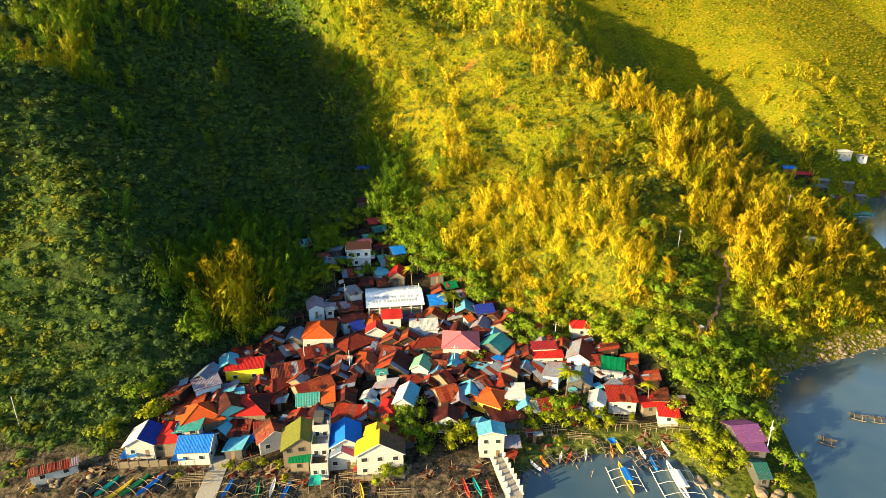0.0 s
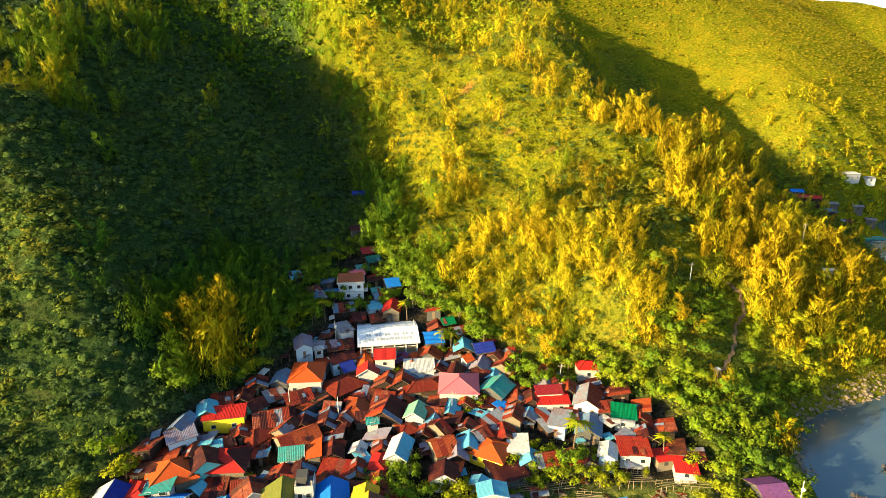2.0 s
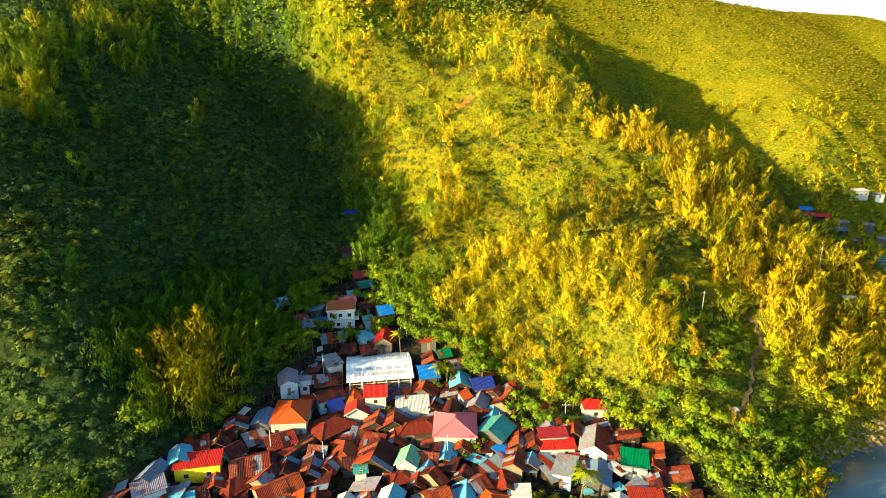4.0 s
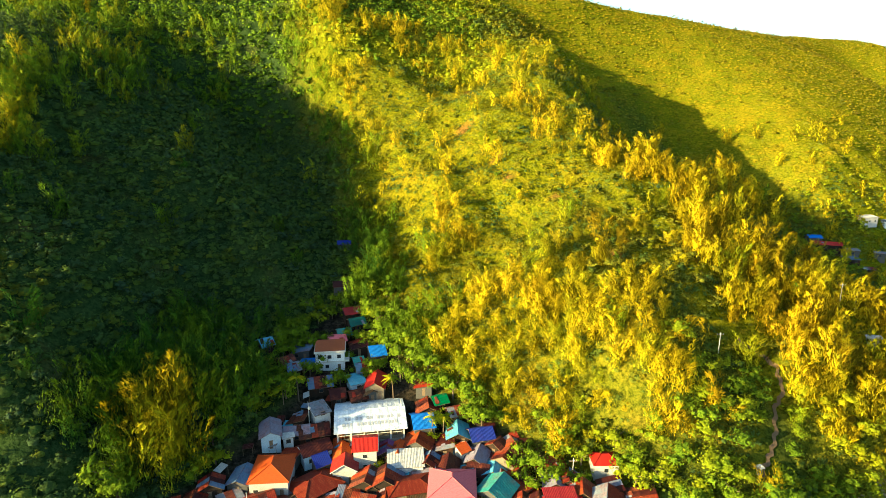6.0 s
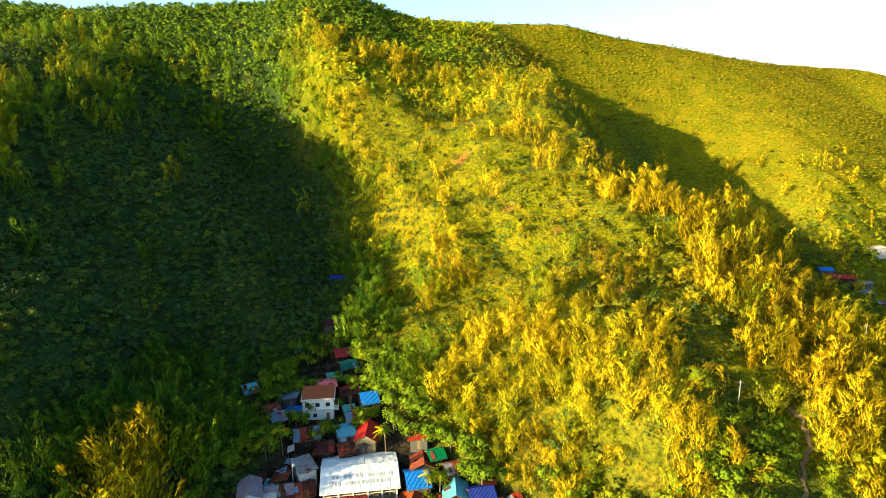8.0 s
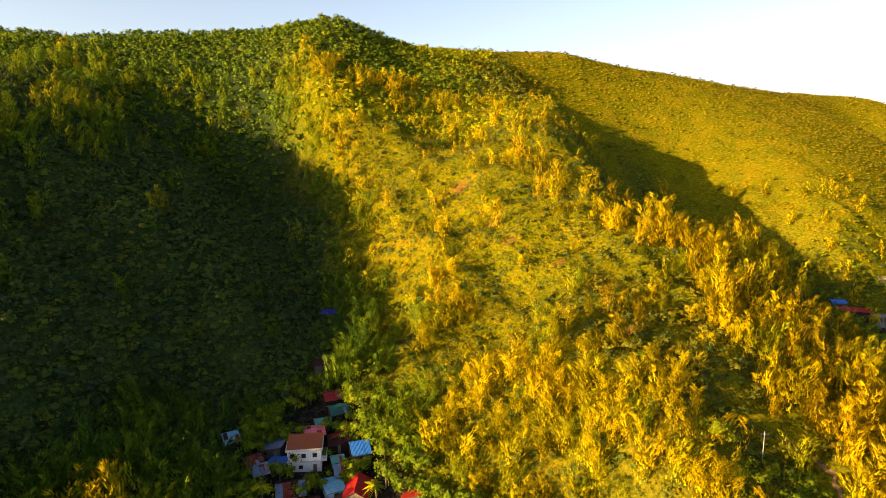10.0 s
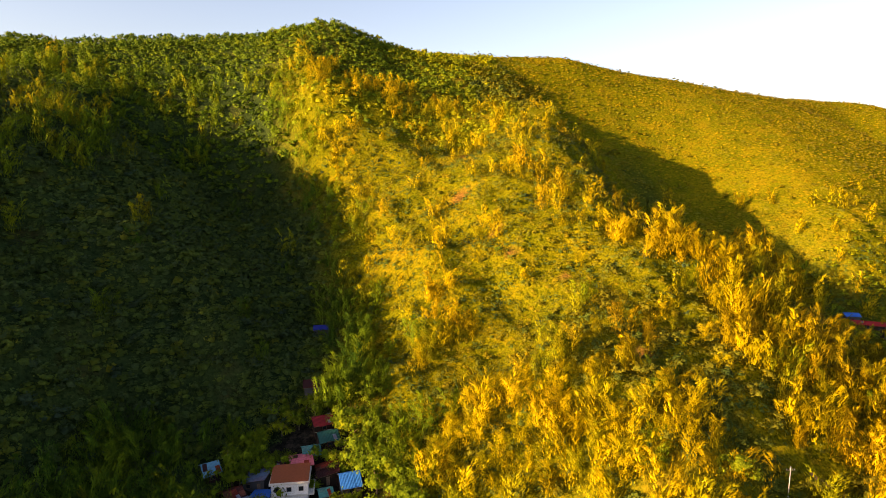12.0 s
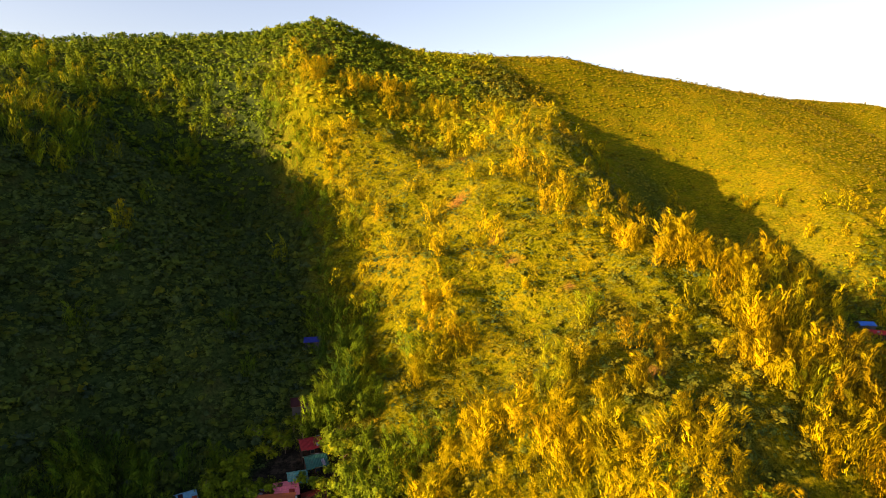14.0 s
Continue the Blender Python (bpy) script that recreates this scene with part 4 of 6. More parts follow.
def roof_patches(parent, a, b, c, d, count):
    """Odd sheets nailed or weighed down over the old roofing."""
    a, b, c, d = (Vector(p) for p in (a, b, c, d))
    across, up = b - a, d - a
    n = across.cross(up).normalized()
    for _ in range(count):
        wide, long = hr.uniform(0.7, 1.3), min(up.length * 0.9, hr.uniform(1.0, 2.4))
        q = radians(hr.uniform(-8, 8))
        ax = across.normalized() * math.cos(q) + up.normalized() * math.sin(q)
        uy = n.cross(ax)
        o = a + across * hr.uniform(0.02, 0.75) + up * hr.uniform(0.0, 0.4) + n * hr.uniform(0.14, 0.2)
        m = Matrix((ax * wide, uy * long, n)).transposed().to_4x4()
        m.translation = o
        same_part("patch_sheet", SHEETS[hr.choice(("grey", "pinkrust", "orangerust", "steel", "maroon", "rustred", "grey", "rust", "lavender", "maroon", "brown"))], parent, m)


HOUSES = []


def house(x, y, w, l, turn, kind, col, wall, eave=3.0, pitch=22, col2="", rough_roof=None, windows=True):
    """A house: w across and l along the ridge, which points to `turn` degrees left of +y. Returns the thing."""
    col2 = col2 or col
    pitch += 5 if kind == "gable" and pitch >= 16 else 0
    HOUSES.append((x, y, 0.5 * max(w, l)))
    z = max(h(x, y), 0.4)
    colour = COLOUR_WORDS.get(col, col)
    style = {"gable": "gabled", "hip": "hipped", "shed": "single-slope"}[kind]
    top = thing("house", pose(x, y, z, 0, 0, turn), f"{WALL_WORDS[wall]} {'two-storey ' if eave > 4.2 else ''}house with a {style} {colour} sheet-metal roof", "house", "village houses")
    hw, hl = w / 2 - 0.45, l / 2 - 0.4
    rise = math.tan(radians(pitch))
    drop = -2.4
    bm = bmesh.new()
    t = 0.15
    zs = (lambda px: eave + (w / 2 - abs(px)) * rise) if kind == "gable" else (lambda px: eave + (w / 2 + px) * rise * 0.5 if kind == "shed" else eave)
    add_box(bm, -hw, hw, -hl, -hl + t, drop, eave)
    add_box(bm, -hw, hw, hl - t, hl, drop, eave)
    add_box(bm, -hw, -hw + t, -hl + t, hl - t, drop, eave)
    add_box(bm, hw - t, hw, -hl + t, hl - t, drop, eave + (w * rise * 0.42 if kind == "shed" else 0))
    for yy in (-hl, hl - t):
        if kind == "gable":
            pts = [(-hw, eave), (hw, eave), (0, eave + hw * rise)]
        elif kind == "shed":
            pts = [(-hw, eave), (hw, eave), (hw, eave + w * rise * 0.42)]
        else:
            continue
        f = [bm.verts.new((px, yy, pz)) for px, pz in pts]
        g = [bm.verts.new((px, yy + t, pz)) for px, pz in pts]
        bm.faces.new(f)
        bm.faces.new(g[::-1])
        for i in range(3):
            bm.faces.new((f[i], g[i], g[(i + 1) % 3], f[(i + 1) % 3]))
    part("wall", bm, WALLS[wall], top)
    ragged = rough_roof if rough_roof is not None else (1.0 if wall == "wood" or "rust" in col else 0.25)
    W, L, e = w / 2, l / 2, eave - 0.02
    # a second colour is either other sheeting or a slope's shade put into paint
    two = "" if col == col2 else f"{colour} slope and {COLOUR_WORDS.get(col2, col2)} slope"
    if kind == "hip":
        q = max(L - W * 0.85, 0.3)
        r = eave + W * rise + 0.05
        bm = bmesh.new()
        lo = [bm.verts.new(p) for p in ((-W, -L, e), (W, -L, e), (W, L, e), (-W, L, e))]
        un = [bm.verts.new((p.co.x, p.co.y, e - 0.12)) for p in lo]
        r0, r1 = bm.verts.new((0, -q, r)), bm.verts.new((0, q, r))
        for f, mi in (((lo[3], lo[0], r0, r1), 0), ((lo[1], lo[2], r1, r0), 1), ((lo[0], lo[1], r0), 0), ((lo[2], lo[3], r1), 1), (un[::-1], 0)):
            bm.faces.new(f).material_index = mi
        for i in range(4):
            bm.faces.new((lo[i], un[i], un[(i + 1) % 4], lo[(i + 1) % 4]))
        roof = part("roof", bm, [ROOFS[col], ROOFS[col2]], top, two)
        for s in (-1, 1):
            for g in (-1, 1):
                part("ridge_cap", tube([(s * W, g * L, e + 0.05), (0, g * q, r + 0.05)], 0.09, 4), ROOFS[col], roof)
    else:
        bm = bmesh.new()
        if kind == "gable":
            r = eave + W * rise + 0.05
            sect = [(-W, e), (0, r), (W, e)]
        else:
            r = eave + w * rise * 0.42 + 0.45 * rise + 0.05
            e -= 0.1
            sect = [(-W, e), (W, r)]
        ring = [(px, pz - 0.01) for px, pz in sect] + [(px, pz - 0.10) for px, pz in sect[::-1]]
        f = [bm.verts.new((px, -L + 0.05, pz)) for px, pz in ring]
        g = [bm.verts.new((px, L - 0.05, pz)) for px, pz in ring]
        bm.faces.new(f[::-1])
        bm.faces.new(g)
        for i in range(len(ring)):
            bm.faces.new((f[i], f[(i + 1) % len(ring)], g[(i + 1) % len(ring)], g[i]))
        roof = part("roof", bm, M_WOOD, top, two)
        if kind == "gable":
            sheets(roof, (-W, L, e), (-W, -L, e), (0, -L, r), (0, L, r), col, 1.7, ragged)
            sheets(roof, (W, -L, e), (W, L, e), (0, L, r), (0, -L, r), col2, 1.7, ragged)
            if ragged > 0.5:
                roof_patches(roof, (-W, L, e), (-W, -L, e), (0, -L, r), (0, L, r), hr.randrange(1, 3))
                roof_patches(roof, (W, -L, e), (W, L, e), (0, L, r), (0, -L, r), hr.randrange(0, 2))
            part("ridge_cap", tube([(0, -L - 0.03, r + 0.08), (0, L + 0.03, r + 0.08)], 0.11, 6), ROOFS[col], roof)
            if wall in ("white", "yellow"):
                part("barge_board", tube([(-W, -L - 0.05, e), (0, -L - 0.05, r), (W, -L - 0.05, e)], 0.1, 4), M_TRIM, roof)
        else:
            sheets(roof, (-W, L, e), (-W, -L, e), (W, -L, r), (W, L, r), col, 1.7, ragged)
            if ragged > 0.5:
                roof_patches(roof, (-W, L, e), (-W, -L, e), (W, -L, r), (W, L, r), hr.randrange(1, 3))
    if windows:
        # openings on the two walls that look toward the shore and the sun
        sash = M_TRIM if wall in ("white", "yellow", "teal") else M_WOOD
        for storey in range(2 if eave > 4.2 else 1):
            zc = 1.5 + 2.8 * storey if eave > 4.2 else min(1.6, eave - 1.0)
            k = max(1, int(w / 3.0))
            for i in range(k):
                px = -hw + (i + 0.5) * 2 * hw / k
                if storey == 0 and i == k - 1:
                    d = part("door", box(px - 0.42, px + 0.42, -hl - 0.04, -hl + 0.03, -0.2, 1.95), M_WOOD, top)
                    part("door_frame", box(px - 0.52, px + 0.52, -hl - 0.03, -hl + 0.02, 1.952, 2.06), sash, d)
                else:
                    window_into(top, pose(px, -hl - 0.02, zc), hr.choice((0.9, 1.1, 1.3)), 1.0, sash)
            k = max(1, int(l / 3.6))
            for i in range(k):
                py = -hl + (i + 0.5) * 2 * hl / k
                window_into(top, pose(-hw - 0.02, py, zc, 0, 0, -90), 1.0, 0.95, sash)
    return top



# ---- the village's houses ----
# white stands for the sunlit slope of this dark blue roof
house(-68.8, 109.9, 7.0, 7.2, 6, "gable", "white", "white", 3.2, 24, "darkblue")
house(-63.3, 112.1, 7.5, 8.8, 7, "hip", "red", "cream", 3.0, 24)
house(-59.6, 112.8, 6.5, 5.6, 8, "shed", "teal", "white", 4.6, 6)
house(-56.5, 109.1, 7.0, 7.8, 94, "gable", "blue", "white", 3.2, 26)
house(-59.2, 117.7, 11.0, 10.0, 27, "hip", "orange", "cream", 3.0, 26)
house(-52.7, 120.2, 10.0, 6.7, 31, "gable", "maroon", "teal", 3.0, 26)
# maroon is the shaded side of the red roof, put into its colour
house(-48.4, 122.3, 10.0, 9.7, 4, "hip", "red", "cream", 3.0, 24, "maroon")
house(-53.1, 126.3, 5.9, 4.1, 112, "gable", "cyan", "grey", 2.0, 22)
house(-50.6, 128.3, 4.9, 3.2, 122, "gable", "rust", "wood", 2.0, 24)
house(-44.4, 125.3, 3.8, 4.0, -4, "gable", "white", "wood", 2.0, 18, "rust")
house(-41.7, 125.5, 3.9, 4.0, 3, "shed", "steel", "wood", 2.1, 12)
house(-48.9, 115.7, 6.5, 5.3, 97, "shed", "rust", "grey", 2.0, 16)
house(-52.8, 115.0, 4.9, 3.2, -25, "gable", "cyan", "grey", 1.9, 20)
house(-40.1, 112.8, 8.0, 5.7, 27, "gable", "rust", "white", 3.0, 26)
house(-53.2, 134.4, 5.0, 10.4, 101, "shed", "red", "yellow", 3.9, 14)
house(-60.3, 126.0, 5.0, 6.8, 123, "shed", "lavender", "bluewall", 3.8, 10)
house(-55.8, 140.1, 5.4, 5.6, 110, "shed", "rust", "grey", 2.0, 14)
house(-32.4, 109.3, 9.0, 8.4, 12, "gable", "olive", "cream", 4.6, 26)
house(-32.1, 105.8, 4.5, 4.8, 95, "shed", "green", "cream", 2.8, 18)
house(-22.4, 109.7, 7.4, 8.4, 10, "gable", "blue", "white", 4.2, 24)
house(-22.5, 105.5, 7.0, 3.2, 3, "gable", "steel", "white", 3.0, 24, "pink")
# tan is the yellow roof's shaded slope, painted in
house(-13.9, 104.4, 11.0, 5.4, 5, "gable", "yellow", "white", 5.4, 24, "tan")
house(-15.1, 109.1, 5.5, 3.7, 0, "gable", "yellow", "cream", 5.6, 18)
house(-34.4, 124.7, 6.0, 5.9, 100, "gable", "teal", "white", 3.0, 24)
house(-37.7, 132.6, 6.0, 6.1, -22, "gable", "rust", "cream", 2.9, 26)
house(-33.9, 129.0, 8.5, 10.0, 126, "gable", "orangerust", "cream", 3.0, 24)
house(-29.4, 125.9, 3.6, 8.8, 11, "shed", "orange", "cream", 3.6, 8)
house(-25.0, 125.7, 5.4, 6.7, 7, "gable", "maroon", "wood", 2.5, 22)
house(-44.3, 131.9, 7.6, 8.8, -36, "hip", "rust", "wood", 2.1, 20)
house(-42.9, 128.9, 5.9, 4.6, 103, "shed", "rust", "wood", 2.0, 14)
house(-42.5, 136.6, 8.6, 9.0, 109, "gable", "rust", "wood", 2.5, 22)
house(-47.4, 139.6, 6.0, 4.8, -39, "gable", "maroon", "teal", 3.0, 22)
house(-43.8, 145.1, 5.4, 5.5, 127, "shed", "pinkrust", "wood", 2.1, 14)
house(-37.9, 144.9, 7.0, 7.5, 122, "gable", "rust", "wood", 2.5, 21)
house(-34.6, 143.8, 6.5, 8.9, -37, "shed", "rust", "grey", 2.2, 14)
house(-31.1, 145.8, 4.3, 7.4, -37, "gable", "tan", "grey", 2.1, 16)
house(-34.1, 136.0, 5.9, 6.4, 4, "gable", "maroon", "wood", 2.1, 24)
house(-28.0, 136.1, 6.5, 8.2, 1, "gable", "maroon", "wood", 2.5, 24)
house(-23.9, 137.3, 4.9, 6.4, -21, "gable", "rust", "wood", 2.5, 24)
house(-21.6, 141.7, 6.3, 9.6, 1, "hip", "orangerust", "wood", 2.5, 22)
# the maroon slope is the shaded half of a rust roof
house(-13.5, 138.4, 9.7, 8.7, -10, "gable", "rust", "wood", 2.6, 26, "maroon")
house(-16.5, 133.2, 3.4, 3.3, 100, "gable", "teal", "white", 4.4, 12)
house(-9.2, 123.7, 5.5, 8.2, -10, "gable", "white", "white", 3.6, 28, "cyan")
house(-19.1, 125.9, 3.9, 4.1, -9, "gable", "white", "wood", 2.2, 22)
house(-17.8, 123.4, 4.3, 3.2, 130, "shed", "cyan", "wood", 2.2, 10)
house(-13.6, 121.3, 4.5, 6.7, -7, "hip", "red", "white", 2.7, 18)
house(-5.9, 137.1, 5.5, 6.1, -10, "gable", "ltgreen", "white", 3.4, 26)
house(-4.5, 149.1, 7.0, 10.7, 103, "hip", "rust", "cream", 3.2, 16)
house(-2.6, 147.2, 4.0, 5.4, 104, "shed", "tan", "cream", 2.6, 8)
house(-7.8, 132.4, 5.2, 5.6, 111, "hip", "rust", "wood", 2.4, 18)
house(-3.6, 130.4, 4.3, 4.4, -8, "gable", "rust", "wood", 2.4, 26)
house(-0.3, 131.1, 7.0, 3.2, -35, "gable", "rust", "cream", 3.0, 26)
house(0.7, 125.4, 7.0, 6.1, 115, "gable", "orangerust", "cream", 2.9, 24)
house(1.2, 117.1, 7.0, 5.5, -3, "gable", "maroon", "whitewash", 2.8, 24)
house(3.7, 120.4, 3.9, 5.3, -12, "shed", "orangerust", "wood", 2.2, 14)
house(12.2, 125.0, 9.0, 8.1, -27, "hip", "orange", "yellow", 2.6, 22)
house(9.6, 129.7, 6.5, 4.4, 129, "gable", "pinkrust", "grey", 2.5, 22)
house(6.7, 132.5, 5.9, 4.4, -16, "gable", "rust", "wood", 2.2, 24)
house(18.5, 126.5, 5.2, 7.3, -5, "shed", "white", "bluewall", 3.0, 6)
house(15.1, 119.5, 7.6, 8.2, 113, "shed", "maroon", "grey", 2.2, 12)
house(8.8, 115.2, 4.5, 3.2, -20, "gable", "cyan", "white", 2.8, 16)
house(11.1, 110.1, 6.5, 4.6, 2, "gable", "cyan", "white", 6.2, 14)
house(21.8, 114.6, 4.1, 3.2, 0, "shed", "pinkrust", "wood", 1.9, 10)
house(5.2, 148.1, 11.0, 11.0, -2, "hip", "pink", "white", 4.2, 22)
house(8.6, 149.5, 3.6, 3.2, 117, "shed", "orange", "white", 3.0, 14)
house(15.2, 147.4, 8.0, 8.1, -32, "gable", "teal", "grey", 3.4, 22)
house(7.6, 161.2, 4.6, 3.3, 128, "gable", "orange", "white", 3.0, 22)
house(12.8, 165.7, 6.5, 6.4, 104, "gable", "darkblue", "grey", 2.4, 22)
house(16.7, 162.5, 5.4, 4.1, -36, "gable", "rust", "wood", 2.2, 24)
house(19.1, 158.5, 6.5, 6.9, -31, "gable", "rust", "cream", 2.8, 24)
house(6.0, 172.8, 5.4, 4.1, 114, "gable", "rust", "wood", 2.2, 24)
house(2.1, 176.7, 5.4, 4.6, 113, "gable", "green", "wood", 2.2, 22)
house(28.6, 143.5, 3.6, 7.3, 95, "shed", "crimson", "white", 4.2, 16)
house(29.2, 141.4, 4.6, 8.9, 92, "shed", "red", "white", 3.0, 16)
house(38.4, 141.6, 7.0, 9.5, -18, "gable", "grey", "whitewash", 2.8, 24, "rust")
house(41.9, 142.9, 3.8, 3.2, 129, "shed", "rust", "grey", 2.2, 14)
house(41.5, 155.0, 5.6, 6.5, 90, "hip", "red", "white", 3.2, 24)
house(46.0, 135.6, 5.5, 6.3, 76, "shed", "green", "white", 3.6, 18)
house(33.2, 136.5, 3.7, 6.0, -9, "shed", "rust", "wood", 2.2, 8)
house(29.9, 134.6, 5.0, 8.2, -23, "shed", "grey", "bluewall", 2.9, 8)
house(27.0, 138.1, 4.9, 5.4, 132, "shed", "grey", "wood", 2.0, 10)
house(27.5, 133.6, 5.4, 5.4, 115, "shed", "grey", "wood", 2.0, 10)
house(36.7, 132.5, 6.5, 8.0, -17, "gable", "steel", "grey", 2.2, 20)
house(41.7, 134.5, 4.3, 3.2, 131, "shed", "white", "wood", 2.0, 8)
house(18.8, 136.4, 5.0, 6.6, -17, "gable", "rust", "cream", 3.0, 24)
house(22.3, 136.8, 4.9, 4.8, -21, "gable", "steel", "wood", 2.2, 20)
house(16.4, 140.7, 4.9, 3.6, 133, "shed", "blue", "wood", 2.2, 10)
house(10.0, 138.0, 4.3, 3.2, -40, "shed", "cyan", "wood", 2.2, 8)
house(13.7, 135.1, 5.4, 7.7, 133, "shed", "pinkrust", "wood", 2.1, 12)
house(45.2, 128.8, 5.0, 5.5, 133, "shed", "grey", "bluewall", 2.7, 10)
house(45.4, 125.2, 5.8, 7.6, 86, "shed", "rustred", "white", 3.4, 18)
house(39.3, 124.5, 4.5, 5.9, -20, "gable", "white", "bluewall", 3.0, 18)
house(52.1, 124.1, 4.0, 4.6, 99, "shed", "red", "cream", 2.6, 16)
house(56.1, 121.2, 5.4, 5.4, 80, "shed", "red", "white", 2.5, 16)
house(21.2, 149.5, 5.4, 6.1, -43, "shed", "rust", "wood", 2.0, 12)
house(-27.0, 158.5, 6.5, 4.2, 124, "gable", "darkblue", "grey", 2.5, 20)
house(-28.7, 161.3, 6.0, 7.9, 121, "gable", "maroon", "bluewall", 3.2, 20)
house(-22.1, 162.7, 4.5, 9.1, 7, "gable", "orange", "wood", 2.2, 22)
# crimson paints the shade on the red roof's right slope
house(-20.3, 155.6, 6.5, 5.3, 5, "gable", "red", "white", 3.4, 26, "crimson")
house(-15.9, 160.1, 7.2, 6.3, 95, "gable", "red", "white", 5.8, 16)
house(-10.8, 162.0, 5.4, 5.7, 0, "gable", "purple", "wood", 2.2, 22)
house(-7.8, 161.7, 5.4, 6.1, -4, "gable", "orange", "wood", 2.2, 22)
house(-2.9, 164.5, 7.6, 6.9, -11, "gable", "orangerust", "grey", 2.2, 24)
house(-5.9, 157.4, 6.5, 9.0, 95, "shed", "white", "whitewash", 3.4, 14)
house(-36.7, 153.0, 9.5, 11.1, 4, "hip", "orange", "white", 4.0, 24)
house(-26.6, 151.1, 9.2, 10.9, 133, "hip", "rust", "wood", 2.5, 18)
house(-14.4, 151.6, 7.6, 6.5, -7, "gable", "rust", "wood", 2.5, 24)
# again a rust roof with its shaded slope coloured maroon
house(-10.2, 151.1, 8.6, 6.5, 0, "gable", "rust", "wood", 2.6, 26, "maroon")
house(-29.7, 172.7, 6.5, 4.8, 122, "shed", "grey", "whitewash", 4.4, 8)
house(-30.2, 167.9, 7.0, 8.0, 107, "gable", "maroon", "wood", 2.2, 20)
house(-40.4, 164.6, 5.5, 8.1, 17, "gable", "lavender", "bluewall", 3.0, 20)
house(-36.2, 164.8, 4.0, 3.2, 110, "shed", "white", "whitewash", 2.8, 8)
house(-2.2, 170.0, 8.5, 6.0, 102, "gable", "blue", "grey", 3.4, 18)
house(-17.3, 182.2, 5.4, 5.8, 24, "gable", "tan", "grey", 2.2, 18)
house(-26.3, 180.9, 6.5, 4.7, 107, "gable", "maroon", "wood", 2.2, 20)
house(-20.7, 180.7, 6.5, 5.2, 111, "gable", "maroon", "wood", 2.2, 20)
house(-21.7, 186.0, 6.0, 5.0, 116, "shed", "cyan", "bluewall", 2.8, 10)
house(-15.7, 184.3, 6.0, 8.7, -1, "gable", "red", "cream", 3.0, 26)
house(-19.9, 191.8, 6.5, 5.8, 106, "gable", "maroon", "wood", 2.2, 20)
house(-22.3, 194.7, 5.9, 3.6, 112, "gable", "teal", "wood", 2.2, 20)
house(-17.0, 197.9, 7.6, 5.2, 109, "gable", "blue", "grey", 2.5, 22)
house(-30.2, 204.2, 6.5, 5.9, 108, "gable", "pink", "wood", 4.2, 12)
house(-28.8, 209.4, 5.9, 4.8, 109, "gable", "teal", "wood", 2.5, 18)
house(-25.3, 214.0, 6.6, 5.6, 113, "gable", "tealdark", "wood", 2.2, 18)
house(-28.0, 220.6, 6.5, 6.0, 114, "gable", "crimson", "wood", 2.2, 18)
house(-51.0, 198.5, 6.5, 4.3, 124, "gable", "cyan", "wood", 2.0, 20)
house(-40.9, 189.6, 6.5, 4.2, 120, "gable", "steel", "wood", 2.0, 18)
house(-37.4, 193.2, 5.4, 6.0, -10, "shed", "blue", "wood", 2.0, 10)
house(-31.9, 185.1, 7.6, 7.1, 106, "gable", "maroon", "wood", 2.0, 20)
house(-43.2, 191.4, 7.6, 4.7, 133, "gable", "brown", "wood", 2.0, 20)
house(-33.7, 236.7, 6.0, 6.5, 104, "gable", "maroon", "grey", 2.8, 18)
house(-38.5, 274.0, 5.0, 6.0, 98, "gable", "darkblue", "grey", 2.8, 18)
house(70.3, 112.2, 8.1, 6.8, 97, "gable", "purple", "grey", 1.4, 16)
house(70.7, 108.3, 5.4, 5.0, 85, "shed", "purple", "grey", 1.9, 10)
house(68.9, 102.0, 6.5, 3.2, 90, "gable", "tealdark", "grey", 2.0, 20)


